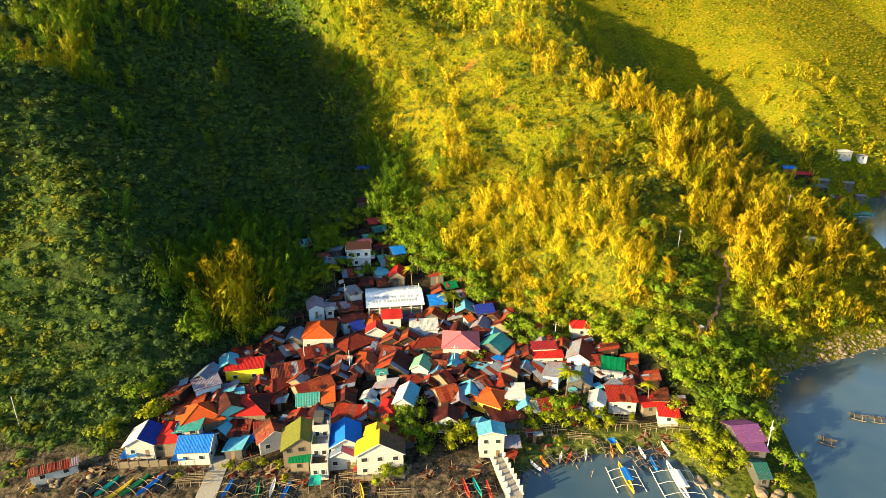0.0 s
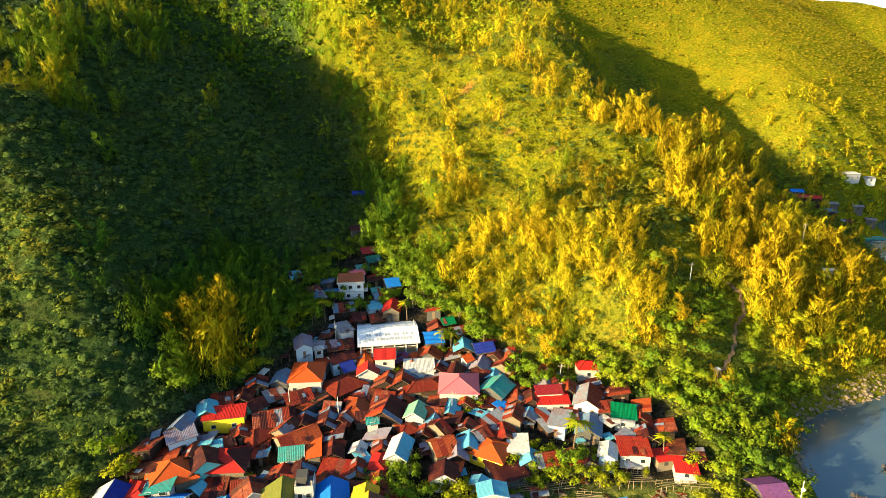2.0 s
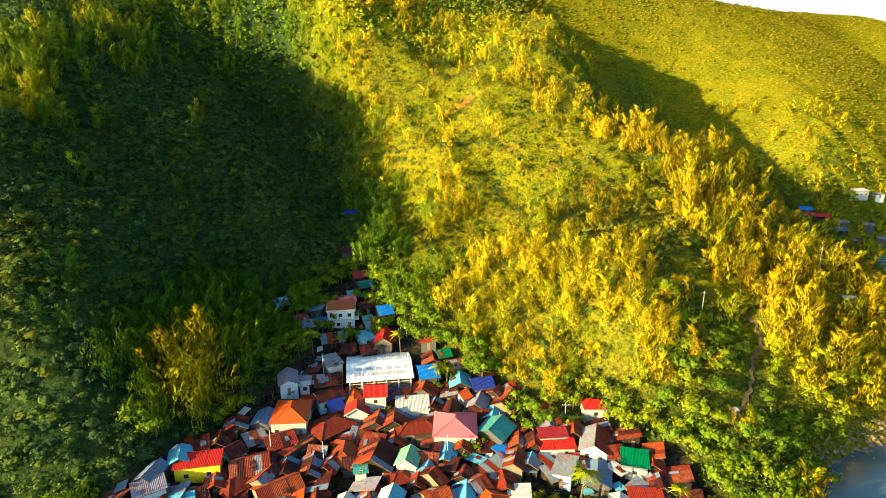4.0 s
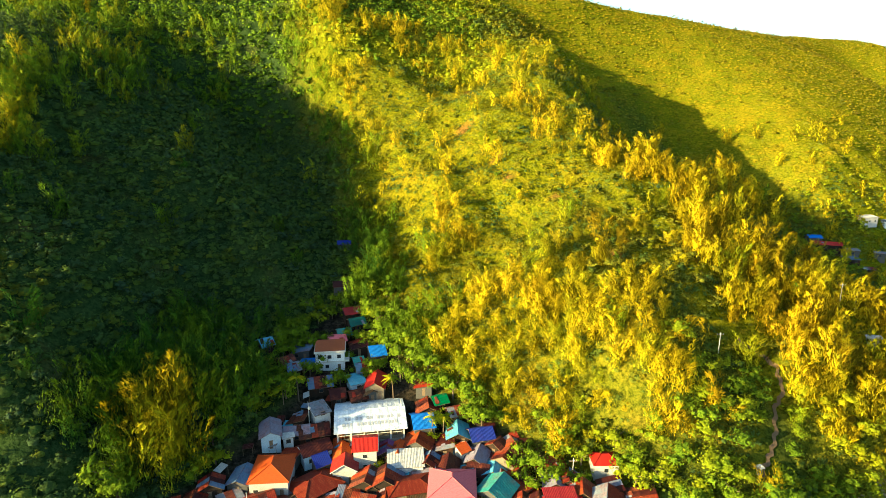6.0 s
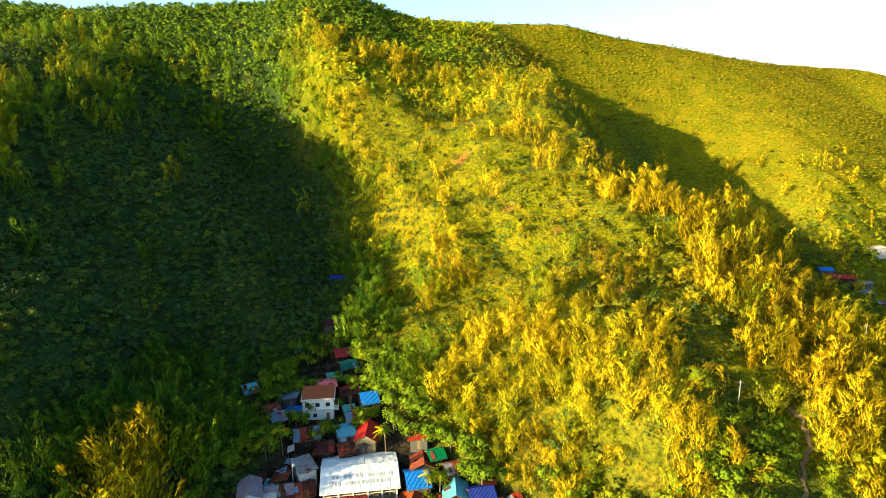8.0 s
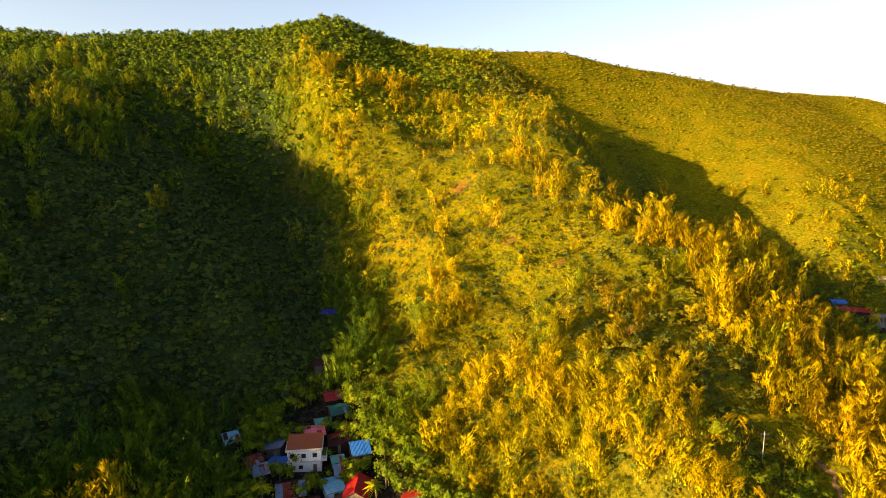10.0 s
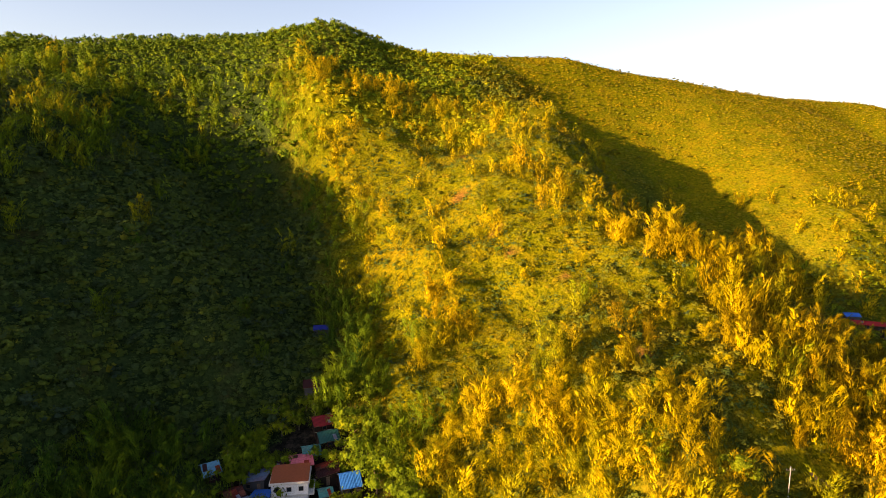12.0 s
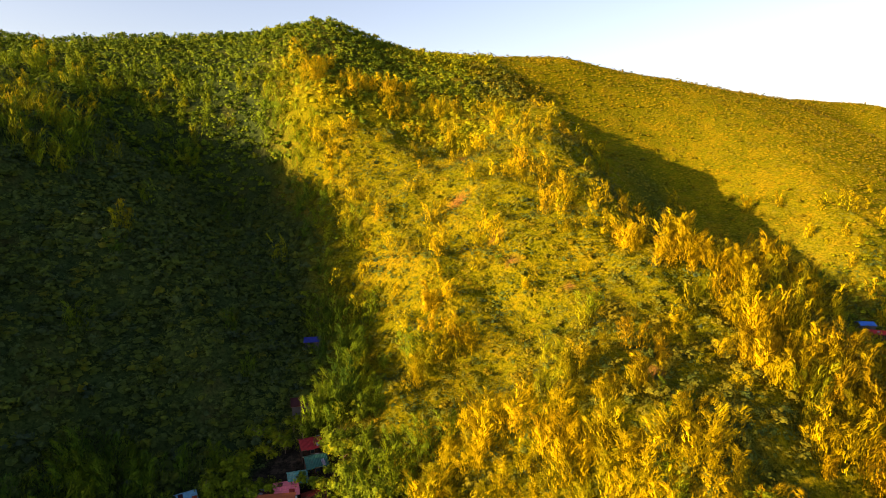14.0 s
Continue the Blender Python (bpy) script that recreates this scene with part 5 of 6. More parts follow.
# ---- the covered court and other public buildings ----
def covered_court(x, y, turn):
    w, l, eave = 16.0, 18.6, 3.2
    z = h(x, y)
    t = thing("covered_court", pose(x, y, z, 0, 0, turn), "open-sided covered court with a broad white sheet-metal roof", "covered court")
    part("floor_slab", box(-w / 2 + 0.6, w / 2 - 0.6, -l / 2 + 0.6, l / 2 - 0.6, -2.5, 0.15), M_CONCRETE, t)
    rise = math.tan(radians(13))
    r = eave + w / 2 * rise
    bm = bmesh.new()
    ring = [(-w / 2, eave - 0.02), (0, r - 0.02), (w / 2, eave - 0.02), (w / 2, eave - 0.14), (0, r - 0.16), (-w / 2, eave - 0.14)]
    f = [bm.verts.new((px, -l / 2 + 0.05, pz)) for px, pz in ring]
    g = [bm.verts.new((px, l / 2 - 0.05, pz)) for px, pz in ring]
    bm.faces.new(f[::-1])
    bm.faces.new(g)
    for i in range(6):
        bm.faces.new((f[i], f[(i + 1) % 6], g[(i + 1) % 6], g[i]))
    roof = part("roof", bm, M_METAL, t, "broad low-pitched white roof")
    sheets(roof, (-w / 2, l / 2, eave), (-w / 2, -l / 2, eave), (0, -l / 2, r), (0, l / 2, r), "courtwhite", 1.2, 0.1)
    sheets(roof, (w / 2, -l / 2, eave), (w / 2, l / 2, eave), (0, l / 2, r), (0, -l / 2, r), "courtwhite", 1.2, 0.1)
    for row, (px, first, last) in enumerate(((-3.4, -7.4, 6.6), (-5.4, -6.6, 7.2))):
        py = last
        while py > first:
            ln = 0.55 + 0.25 * math.sin(7.1 * py + row)
            if math.sin(2.3 * py + 1.7 * row) > -0.75:
                zz = eave + (w / 2 + px) * rise
                bm = bmesh.new()
                add_slab(bm, [(px - 0.55, py, zz - 0.55 * rise + 0.16), (px - 0.55, py - ln, zz - 0.55 * rise + 0.16), (px + 0.55, py - ln, zz + 0.55 * rise + 0.16), (px + 0.55, py, zz + 0.55 * rise + 0.16)], 0.02)
                part("painted_bar", bm, M_FADED, roof)
            py -= ln + 0.28
    for sx in (-1, 1):
        for k in range(6):
            part("post", box(sx * (w / 2 - 0.9) - 0.2, sx * (w / 2 - 0.9) + 0.2, -l / 2 + 0.9 + k * (l - 1.8) / 5 - 0.2, -l / 2 + 0.9 + k * (l - 1.8) / 5 + 0.2, 0.15, eave), M_TRIM, t)
        part("low_wall", box(sx * (w / 2 - 0.9) - 0.08, sx * (w / 2 - 0.9) + 0.08, -l / 2 + 1.2, l / 2 - 1.2, 0.15, 1.1), WALLS["cream"], t)
    for k in range(14):
        py = -l / 2 + 1.4 + k * (l - 2.8) / 13
        part("baluster", box(-w / 2 + 0.84, -w / 2 + 0.96, py - 0.07, py + 0.07, 1.102, 1.9), WALLS["cream"], t)
    part("rail", box(-w / 2 + 0.8, -w / 2 + 1.0, -l / 2 + 1.2, l / 2 - 1.2, 1.902, 2.02), M_TRIM, t)
    HOUSES.append((x, y, 9))


def stepped_building(x, y, turn):
    """A narrow concrete house under construction, stepping up away from the shore."""
    z = h(x, y)
    t = thing("stepped_concrete_house", pose(x, y, z, 0, 0, turn), "narrow unfinished white concrete house stepping up in three storeys", "house")
    for i, (y0, y1, top) in enumerate(((-6.0, -2.6, 2.8), (-2.55, 1.2, 5.2), (1.25, 5.5, 7.4))):
        s = part("storey", box(-1.9, 1.9, y0, y1, -2.4, top), WALLS["white"], t)
        part("deck", box(-1.75, 1.75, y0 + 0.15, y1 - 0.15, top + 0.004, top + 0.06), ROOFS["tan" if i == 0 else "grey"], s)
        for a in ((-1.9, -1.7, y0, y1), (1.7, 1.9, y0, y1), (-1.698, 1.698, y0, y0 + 0.18)):
            part("parapet", box(a[0], a[1], a[2], a[3], top + 0.002, top + 0.85), WALLS["white"], s)
        for px in (-0.85, 0.85):
            window_into(s, pose(px, y0 - 0.02, top - 1.4), 0.9, 1.1)
    part("stair_room", box(-1.7, 0.6, 2.6, 5.2, 7.5, 9.5), WALLS["grey"], t)
    for px in (-1.6, 1.6):
        part("post", box(px - 0.15, px + 0.15, 1.4, 1.7, 7.5, 9.3), M_CONCRETE, t)
    HOUSES.append((x, y, 6))


def seawall(x, y, turn, l):
    """A concrete causeway down to the water, with upright slabs along both sides."""
    t = thing("causeway", pose(x, y, 0, 0, 0, turn), "white concrete causeway lined with upright slabs, running into the sea", "causeway")
    part("deck", box(-1.5, 1.5, -l, 0, -3.0, 2.2), M_CONCRETE, t)
    for sx in (-1, 1):
        part("kerb", box(sx * 1.5 - 0.15, sx * 1.5 + 0.15, -l, 0, 2.203, 2.5), M_TRIM, t)
        for k in range(8):
            part("upright_slab", box(sx * 1.4 - 0.35, sx * 1.4 + 0.35, -l + 0.9 + k * (l - 1.5) / 7.5, -l + 1.2 + k * (l - 1.5) / 7.5, 2.51, 3.7), M_TRIM, t)


def wall_run(name, pts, high, mat, label, thick=0.2, panel=2.2):
    """A garden wall of panels between piers."""
    a = pts[0]
    t = thing(name, pose(a[0], a[1], h(*a)), label, "wall")
    for p, q in zip(pts, pts[1:]):
        d = math.hypot(q[0] - p[0], q[1] - p[1])
        k = max(1, round(d / panel))
        turn = math.degrees(math.atan2(q[1] - p[1], q[0] - p[0]))
        for i in range(k):
            s = i / k
            px, py = p[0] + (q[0] - p[0]) * s, p[1] + (q[1] - p[1]) * s
            m = pose(px - a[0], py - a[1], h(px, py) - h(*a), 0, 0, turn)
            o = part("panel", box(0.16, d / k - 0.16, -thick / 2, thick / 2, -1.2, high), mat, t)
            o.matrix_basis = m
            o = part("pier", box(-0.158, 0.158, -0.17, 0.17, -1.2, high + 0.2), mat, t)
            o.matrix_basis = m


covered_court(-16.2, 172.6, 98.5)


def white_house(x, y, turn):
    """A white two-storey house with a terracotta roof behind a parapet and a railed balcony."""
    z = h(x, y) - 0.5
    t = thing("white_house", pose(x, y, z, 0, 0, turn), "white two-storey concrete house with a terracotta roof and balcony", "house")
    part("lower_storey", box(-4.2, 4.2, -3.0, 3.2, -2.5, 2.9), WALLS["bright"], t)
    part("floor_band", box(-4.5, 5.6, -3.4, 3.3, 2.904, 3.15), M_TRIM, t)
    up = part("upper_storey", box(-4.3, 4.2, -3.1, 3.2, 3.154, 5.9), WALLS["bright"], t)
    part("parapet", box(-4.7, 4.6, -3.5, 3.5, 5.904, 6.5), M_TRIM, t)
    bm = bmesh.new()
    add_slab(bm, [(-4.5, -3.3, 6.55), (4.4, -3.3, 6.55), (4.4, 3.4, 7.5), (-4.5, 3.4, 7.5)], 0.15)
    part("roof", bm, ROOFS["terracotta"], t, "terracotta-red sloping roof")
    for px in (-3.0, -0.2, 2.6):
        window_into(up, pose(px, -3.12, 4.6), 1.1 if px else 1.7, 1.1)
    for px in (-3.0, -1.0):
        window_into(t, pose(px, -3.02, 1.5), 1.0, 1.0)
    part("door", box(2.1, 3.0, -3.05, -2.97, 0.0, 2.05), M_WOOD, t)
    for px in (4.4, 5.5):
        for py in (-3.2, -1.0, 1.2, 3.1):
            if px > 5 or py < -3:
                part("baluster", box(px - 0.05, px + 0.05, py - 0.05, py + 0.05, 3.154, 4.05), M_TRIM, t)
    part("rail", box(5.42, 5.58, -3.3, 3.2, 4.054, 4.14), M_TRIM, t)
    part("rail", box(4.3, 5.41, -3.3, -3.15, 4.054, 4.14), M_TRIM, t)
    HOUSES.append((x, y, 6))


white_house(-30.8, 196.6, 8)
stepped_building(-27.6, 107.6, 6)
seawall(11.8, 110.5, 14, 15)
wall_run("garden_wall", [(-72.5, 104.4), (-62.0, 105.6)], 1.6, WALLS["cream"], "cream concrete garden wall of panels between piers")
wall_run("yard_wall", [(-19.5, 101.0), (-8.5, 101.5), (-7.0, 104.5)], 1.3, WALLS["cream"], "low cream concrete wall in front of a tall white house")
house(-85.0, 102.0, 2.6, 9.5, 117, "shed", "pinkrust", "white", 2.4, 12)
house(129.5, 190.5, 2.0, 4.2, 75, "shed", "white", "white", 2.2, 8, windows=False)
house(73.5, 146.5, 1.6, 1.6, 10, "shed", "white", "white", 2.6, 10, windows=False)
# the hamlet across the ridge, by the lagoon
house(266.0, 380.0, 6.5, 12.0, 98, "shed", "white", "white", 4.0, 6)
house(284.0, 386.0, 5.0, 7.0, 95, "shed", "grey", "whitewash", 3.0, 6)
house(203.5, 333.0, 6.0, 7.0, 80, "gable", "blue", "grey", 3.0, 16)
house(203.0, 322.0, 6.0, 14.0, 68, "gable", "red", "wood", 3.0, 16)
house(224.0, 331.0, 4.0, 7.0, 80, "shed", "grey", "grey", 3.0, 10)
house(228.0, 322.0, 4.0, 6.0, 84, "shed", "grey", "wood", 2.6, 10)
house(243.0, 336.0, 4.5, 6.0, 70, "gable", "grey", "grey", 3.0, 14)
house(250.0, 333.0, 4.5, 6.0, 60, "gable", "lavender", "grey", 3.0, 14)
house(214.0, 318.0, 6.0, 8.0, 80, "shed", "steel", "wood", 2.6, 10)
house(296.0, 366.0, 7.0, 12.0, 80, "gable", "rust", "cream", 3.0, 14)


# ---- trees that stand singly in and round the village ----
def tree_kind(seed, tall, tint, n=460):
    rs = np.random.RandomState(seed)
    t = thing("tree", pose(0, 0, 0), "small leafy broadleaf tree standing among the houses", "tree", "village trees")
    bm = bmesh.new()
    top = 0.62 * tall
    add_tube(bm, [(0, 0, -0.8), (0.08, 0.04, top * 0.4), (0.15, -0.1, top)], [0.24, 0.18, 0.08], 7)
    for k in range(5):
        a = 1.26 * k + rs.uniform(0, 0.6)
        z0 = top * rs.uniform(0.4, 0.75)
        add_tube(bm, [(0.08, 0, z0), (math.cos(a) * 0.8, math.sin(a) * 0.8, z0 + 0.7), (math.cos(a) * 1.6, math.sin(a) * 1.6, z0 + 1.3)], [0.11, 0.07, 0.03], 5)
    part("trunk", bm, M_BARK, t)
    v, f, nrm = broadleaf(seed, n, 0.46, 2, 9, 1)
    v = v * np.array([1.12, 1.12, tall / 5.4]) - [0, 0, 0.12 * tall]
    me = mesh_of("crown", v, f, M_FRESH, np.full(len(v), tint), clump=nrm)
    same_part("crown", me, t)
    return t


TREES = [tree_kind(101, 6.0, 0.38), tree_kind(102, 5.2, 0.48), tree_kind(103, 7.0, 0.30), tree_kind(104, 5.6, 0.56)]
trs = random.Random(12)
used = set()


def tree(x, y, kind=None, size=1.0):
    k = trs.randrange(4) if kind is None else kind
    m = pose(x, y, h(x, y), 0, 0, trs.uniform(0, 360)) @ Matrix.Scale(size, 4)
    if k not in used:
        used.add(k)
        TREES[k].matrix_basis = m
        return TREES[k]
    o = copy_thing(TREES[k], pose(0, 0, 0))
    o.matrix_basis = m
    return o


for x, y, k, s in ((-13.1, 156.3, 1, 0.8), (-8.7, 116.4, 2, 0.9), (-6.4, 111.5, 2, 0.95), (-4.0, 107.5, 0, 0.7), (-9.5, 121, 0, 0.8), (4.1, 112.0, 3, 1.15), (1.2, 110.3, 3, 0.95), (6.8, 114.2, 1, 0.8), (7.3, 141.5, 1, 0.85), (11.7, 144.6, 1, 0.75), (-12.6, 100.6, 1, 0.95), (-68.9, 117.2, 3, 1.15)):
    tree(x, y, k, s)
for x, y, k, s in ((25.6, 157.0, 2, 1.2), (28.5, 152.5, 2, 1.1), (23.6, 150.7, 2, 0.9), (22, 156, 2, 1.1), (31, 158, 0, 1.1), (28.6, 119.0, 1, 0.95), (32, 121, 1, 0.9), (35.0, 122.6, 1, 1.0), (36.2, 118.4, 3, 0.8), (25.5, 120.5, 0, 0.8), (18.6, 122.7, 1, 0.85), (22.2, 117.8, 1, 0.8), (21.3, 127.2, 3, 0.75)):
    tree(x, y, k, s)
for x, y, k, s in ((-42.3, 119.0, 1, 0.6), (-38.6, 118.4, 1, 0.55), (41.1, 118.9, 3, 0.65), (-12.0, 123.7, 1, 0.6), (-3.9, 148.3, 1, 0.6), (26.4, 127.1, 1, 0.6), (-23.0, 142.2, 3, 0.5), (-0.7, 167.5, 1, 0.8), (5.0, 165.3, 1, 0.8), (3, 171, 0, 0.9), (-15.5, 116.5, 2, 0.7), (-38, 202, 2, 1.1), (-20, 205, 0, 1.0)):
    tree(x, y, k, s)
for x, y, k, s in ((-9.0, 113.5, 2, 1.0), (-7.5, 118.6, 2, 0.9), (-10.8, 109.5, 0, 0.8), (30.4, 123.2, 2, 1.1), (23.6, 122.4, 0, 0.85), (9.6, 142.6, 0, 0.8), (38.4, 121.0, 1, 0.9), (-2.0, 113.0, 0, 0.9), (47.0, 148.5, 1, 1.2), (36.6, 157.0, 0, 1.2), (45.0, 158.0, 1, 1.2), (48.5, 153.0, 0, 1.1), (34.8, 151.0, 2, 0.8), (52.0, 147.0, 1, 1.2)):
    tree(x, y, k, s)
for x, y, s in ((-9, 187, 1.2), (-5.5, 191, 1.1), (-10, 195, 1.2), (-13, 201, 1.3), (-3, 183.5, 1.1), (1.5, 182, 1.2), (6, 178.5, 1.2), (10, 172, 1.1), (-15, 207, 1.3), (-18, 213, 1.2), (-8, 200, 1.3), (10.5, 177, 1.3), (-1, 189, 1.3), (13.5, 170, 1.2), (-20, 219, 1.2)):
    tree(x, y, 2, s)
for i in range(70):
    y = trs.uniform(104, 240)
    a, b = village_edges(np.array([y]))
    x = a[0] - trs.uniform(0, 7) if i % 2 else b[0] + trs.uniform(0, 8)
    if h(x, y) > 1.5 and all(math.hypot(x - p, y - q) > r + 3 for p, q, r in CLEARINGS):
        tree(x, y, trs.choice((0, 1, 2, 2)), trs.uniform(0.8, 1.3))
for i in range(16):
    x, y = trs.uniform(-52, -16), trs.uniform(182, 236)
    if in_village(np.array([x]), np.array([y]))[0] and all(math.hypot(x - p, y - q) > s for p, q, s in HOUSES):
        tree(x, y, 2, trs.uniform(0.8, 1.2))


# ---- coconut palms ----
def palm_kind(tall, lean, seed):
    rs = random.Random(seed)
    t = thing("coconut_palm", pose(0, 0, 0), "tall coconut palm with arching yellow-green fronds", "palm", "coconut palms")
    part("trunk", tube([(0, 0, -0.6), (lean * 0.3, 0, tall * 0.5), (lean, 0, tall)], [0.2, 0.15, 0.12], 7), M_BARK, t)
    for k in range(13):
        a, up = 6.283 * k / 13 + rs.uniform(-0.2, 0.2), rs.uniform(0.1, 1.0)
        ln = rs.uniform(2.6, 3.4)
        vs, fs = [], []
        ca, sa = math.cos(a), math.sin(a)
        for i in range(9):
            u = i / 8
            r, zz = ln * u * (1 - 0.12 * u), up * 1.6 * u - 2.3 * u * u * (0.6 + 0.4 * (1 - up))
            cx, cy, cz = lean + ca * r, sa * r, tall + zz
            half = 0.55 * math.sin(math.pi * min(1, 0.12 + 0.86 * u)) + 0.03
            if i:
                for sd in (-1, 1):
                    b0 = len(vs)
                    q = 0.18 * ln / 3
                    vs += [(cx - ca * q, cy - sa * q, cz), (cx, cy, cz + 0.02), (cx + ca * 0.35 - sd * sa * half, cy + sa * 0.35 + sd * ca * half, cz - half * 0.55), (cx + ca * 0.12 - sd * sa * half, cy + sa * 0.12 + sd * ca * half, cz - half * 0.6)]
                    fs.append((b0, b0 + 1, b0 + 2, b0 + 3))
        same_part("frond", mesh_of("frond", vs, fs, M_BAMBOO, np.full(len(vs), rs.uniform(0.25, 0.6)), clump=np.tile(unit(np.array([ca, sa, 0.9])), (len(vs), 1))), t)
    return t


PALMS = [palm_kind(6.6, 0.5, 1), palm_kind(8.0, -0.6, 2)]
for i, (x, y, s, r) in enumerate(((31.5, 126.0, 1.4, 0), (-36.5, 178.6, 0.95, 70), (-10.6, 181.0, 1.0, 160), (0.2, 166.6, 0.95, 200), (3.3, 167.8, 1.0, 290), (52.5, 125.0, 0.9, 30), (-40, 176, 0.8, 120))):
    m = pose(x, y, h(x, y), 0, 0, r) @ Matrix.Scale(s, 4)
    o = PALMS[i % 2] if i < 2 else copy_thing(PALMS[i % 2], pose(0, 0, 0))
    o.matrix_basis = m


# ---- boats with outriggers ----
def outrigger_boat(x, y, turn, l, paint, canopy="", label_extra="on the mud", spread=None):
    z = max(h(x, y), 0.0)
    t = thing("outrigger_boat", pose(x, y, z + 0.05, 0, 0, turn), f"narrow {paint} outrigger boat {label_extra}", "boat", "outrigger boats")
    w = 0.085 * l + 0.25
    bm = bmesh.new()
    rings = []
    for i in range(9):
        u = i / 8 * 2 - 1
        half = w / 2 * (1 - abs(u) ** 2.4) + 0.03
        sheer = 0.75 + 0.45 * u * u
        rings.append([bm.verts.new(p) for p in ((-half, u * l / 2, sheer), (-half * 0.75, u * l / 2, 0.28 + 0.25 * u * u), (0, u * l / 2, 0.0 + 0.3 * u ** 4), (half * 0.75, u * l / 2, 0.28 + 0.25 * u * u), (half, u * l / 2, sheer), (half * 0.7, u * l / 2, sheer - 0.02), (0, u * l / 2 * 0.96, 0.42 + 0.25 * u * u), (-half * 0.7, u * l / 2, sheer - 0.02))])
    for a, b in zip(rings, rings[1:]):
        for k in range(8):
            bm.faces.new((a[k], a[(k + 1) % 8], b[(k + 1) % 8], b[k]))
    bm.faces.new(rings[0][::-1])
    bm.faces.new(rings[-1])
    bmesh.ops.recalc_face_normals(bm, faces=bm.faces)
    part("hull", bm, BOAT_PAINT[paint], t)
    s = spread or 0.28 * l + 0.4
    for sx in (-1, 1):
        part("float", tube([(sx * s, -0.42 * l, 0.15), (sx * s, 0, 0.08), (sx * s, 0.42 * l, 0.25)], 0.085, 6), M_TRIM if l > 9 else M_BAMBOO_POLE, t)
    for u in (-0.27, 0.0, 0.27) if l > 7 else (-0.22, 0.22):
        part("arm", tube([(-s, u * l, 0.2), (-s * 0.5, u * l, 0.85), (0, u * l, 0.95), (s * 0.5, u * l, 0.85), (s, u * l, 0.2)], 0.055, 5), M_TRIM if l > 9 else M_BAMBOO_POLE, t)
    if canopy:
        c = part("canopy", box(-w * 0.85, w * 0.85, -0.22 * l, 0.2 * l, 2.0, 2.1), BOAT_PAINT[canopy], t)
        for v in c.data.vertices:
            v.co.z -= 0.25 * (v.co.x / (w * 0.85)) ** 2
        part("canopy_ridge", tube([(0, -0.22 * l, 2.12), (0, 0.2 * l, 2.12)], 0.09, 6), BOAT_PAINT[canopy], c)
        for sx in (-1, 1):
            for u in (-0.2, 0.0, 0.18):
                part("post", tube([(sx * w * 0.42, u * l, 0.6), (sx * w * 0.7, u * l, 1.85)], 0.035, 5), M_BAMBOO_POLE, t)
    return t


outrigger_boat(40.7, 103.2, 4, 9.5, "yellow", "blue", "afloat with a blue canopy", 3.2)
outrigger_boat(51.8, 101.8, 2, 13.0, "white", "white", "afloat with a long white canopy", 4.4)
for x, y, turn, l, p in ((16.3, 100.4, -12, 4.0, "white"), (17.6, 104.2, -18, 3.8, "dark"), (21.2, 107.0, 35, 3.6, "white"), (23.4, 108.2, 20, 3.6, "orange"), (25.4, 109.0, 28, 3.8, "dark"), (27.4, 109.6, -20, 3.6, "white"), (29.4, 109.8, -30, 3.6, "red"), (31.4, 110.2, 12, 3.6, "dark"), (33.6, 110.8, -14, 3.6, "white")):
    outrigger_boat(x, y, turn, l, p)
for x, y, turn, l, p in ((38.2, 113.6, 4, 4.4, "dark"), (40.0, 112.0, -6, 4.0, "orange"), (42.2, 113.4, 8, 4.2, "yellow"), (44.8, 112.6, 2, 4.2, "dark"), (47.0, 111.4, 6, 4.0, "white"), (46.2, 108.2, 10, 4.0, "dark"), (48.4, 107.6, 3, 4.2, "blue"), (50.2, 111.8, -3, 4.6, "dark"), (53.0, 112.6, 5, 4.4, "white")):
    outrigger_boat(x, y, turn, l, p)
for x, y, turn, l, p in ((-75.5, 98.6, -24, 6.5, "dark"), (-72.4, 99.4, -22, 6.0, "teal"), (-69.2, 98.6, -26, 6.5, "yellow"), (-66.5, 99.8, -28, 7.0, "green"), (-63.2, 99.9, -26, 7.0, "blue"), (-60.5, 100.8, -22, 7.0, "dark"), (-88.2, 99.4, 10, 5.0, "yellow")):
    outrigger_boat(x, y, turn, l, p)
for x, y, turn, l, p in ((-46.5, 99.2, -6, 5.5, "blue"), (-42.7, 98.8, 5, 5.5, "dark"), (-39.8, 98.4, 10, 5.5, "green"), (-36.8, 99.4, 3, 5.5, "white"), (-33.7, 98.6, -8, 5.5, "blue"), (-21.5, 98.0, 8, 5.0, "dark"), (-17.3, 97.6, 16, 5.0, "yellow"), (5.0, 98.6, 14, 5.6, "red"), (7.4, 99.2, 18, 5.4, "teal"), (9.9, 98.8, 10, 5.4, "red")):
    outrigger_boat(x, y, turn, l, p)
for x, y, turn, l, p in ((108.2, 126.2, 62, 4.0, "dark"), (94.0, 116.4, 58, 4.0, "dark"), (112.2, 125.0, 75, 3.6, "dark")):
    outrigger_boat(x, y, turn, l, p, "", "moored in the bay")
outrigger_boat(247.0, 322.0, 84, 12, "teal", "teal", "moored in the lagoon")


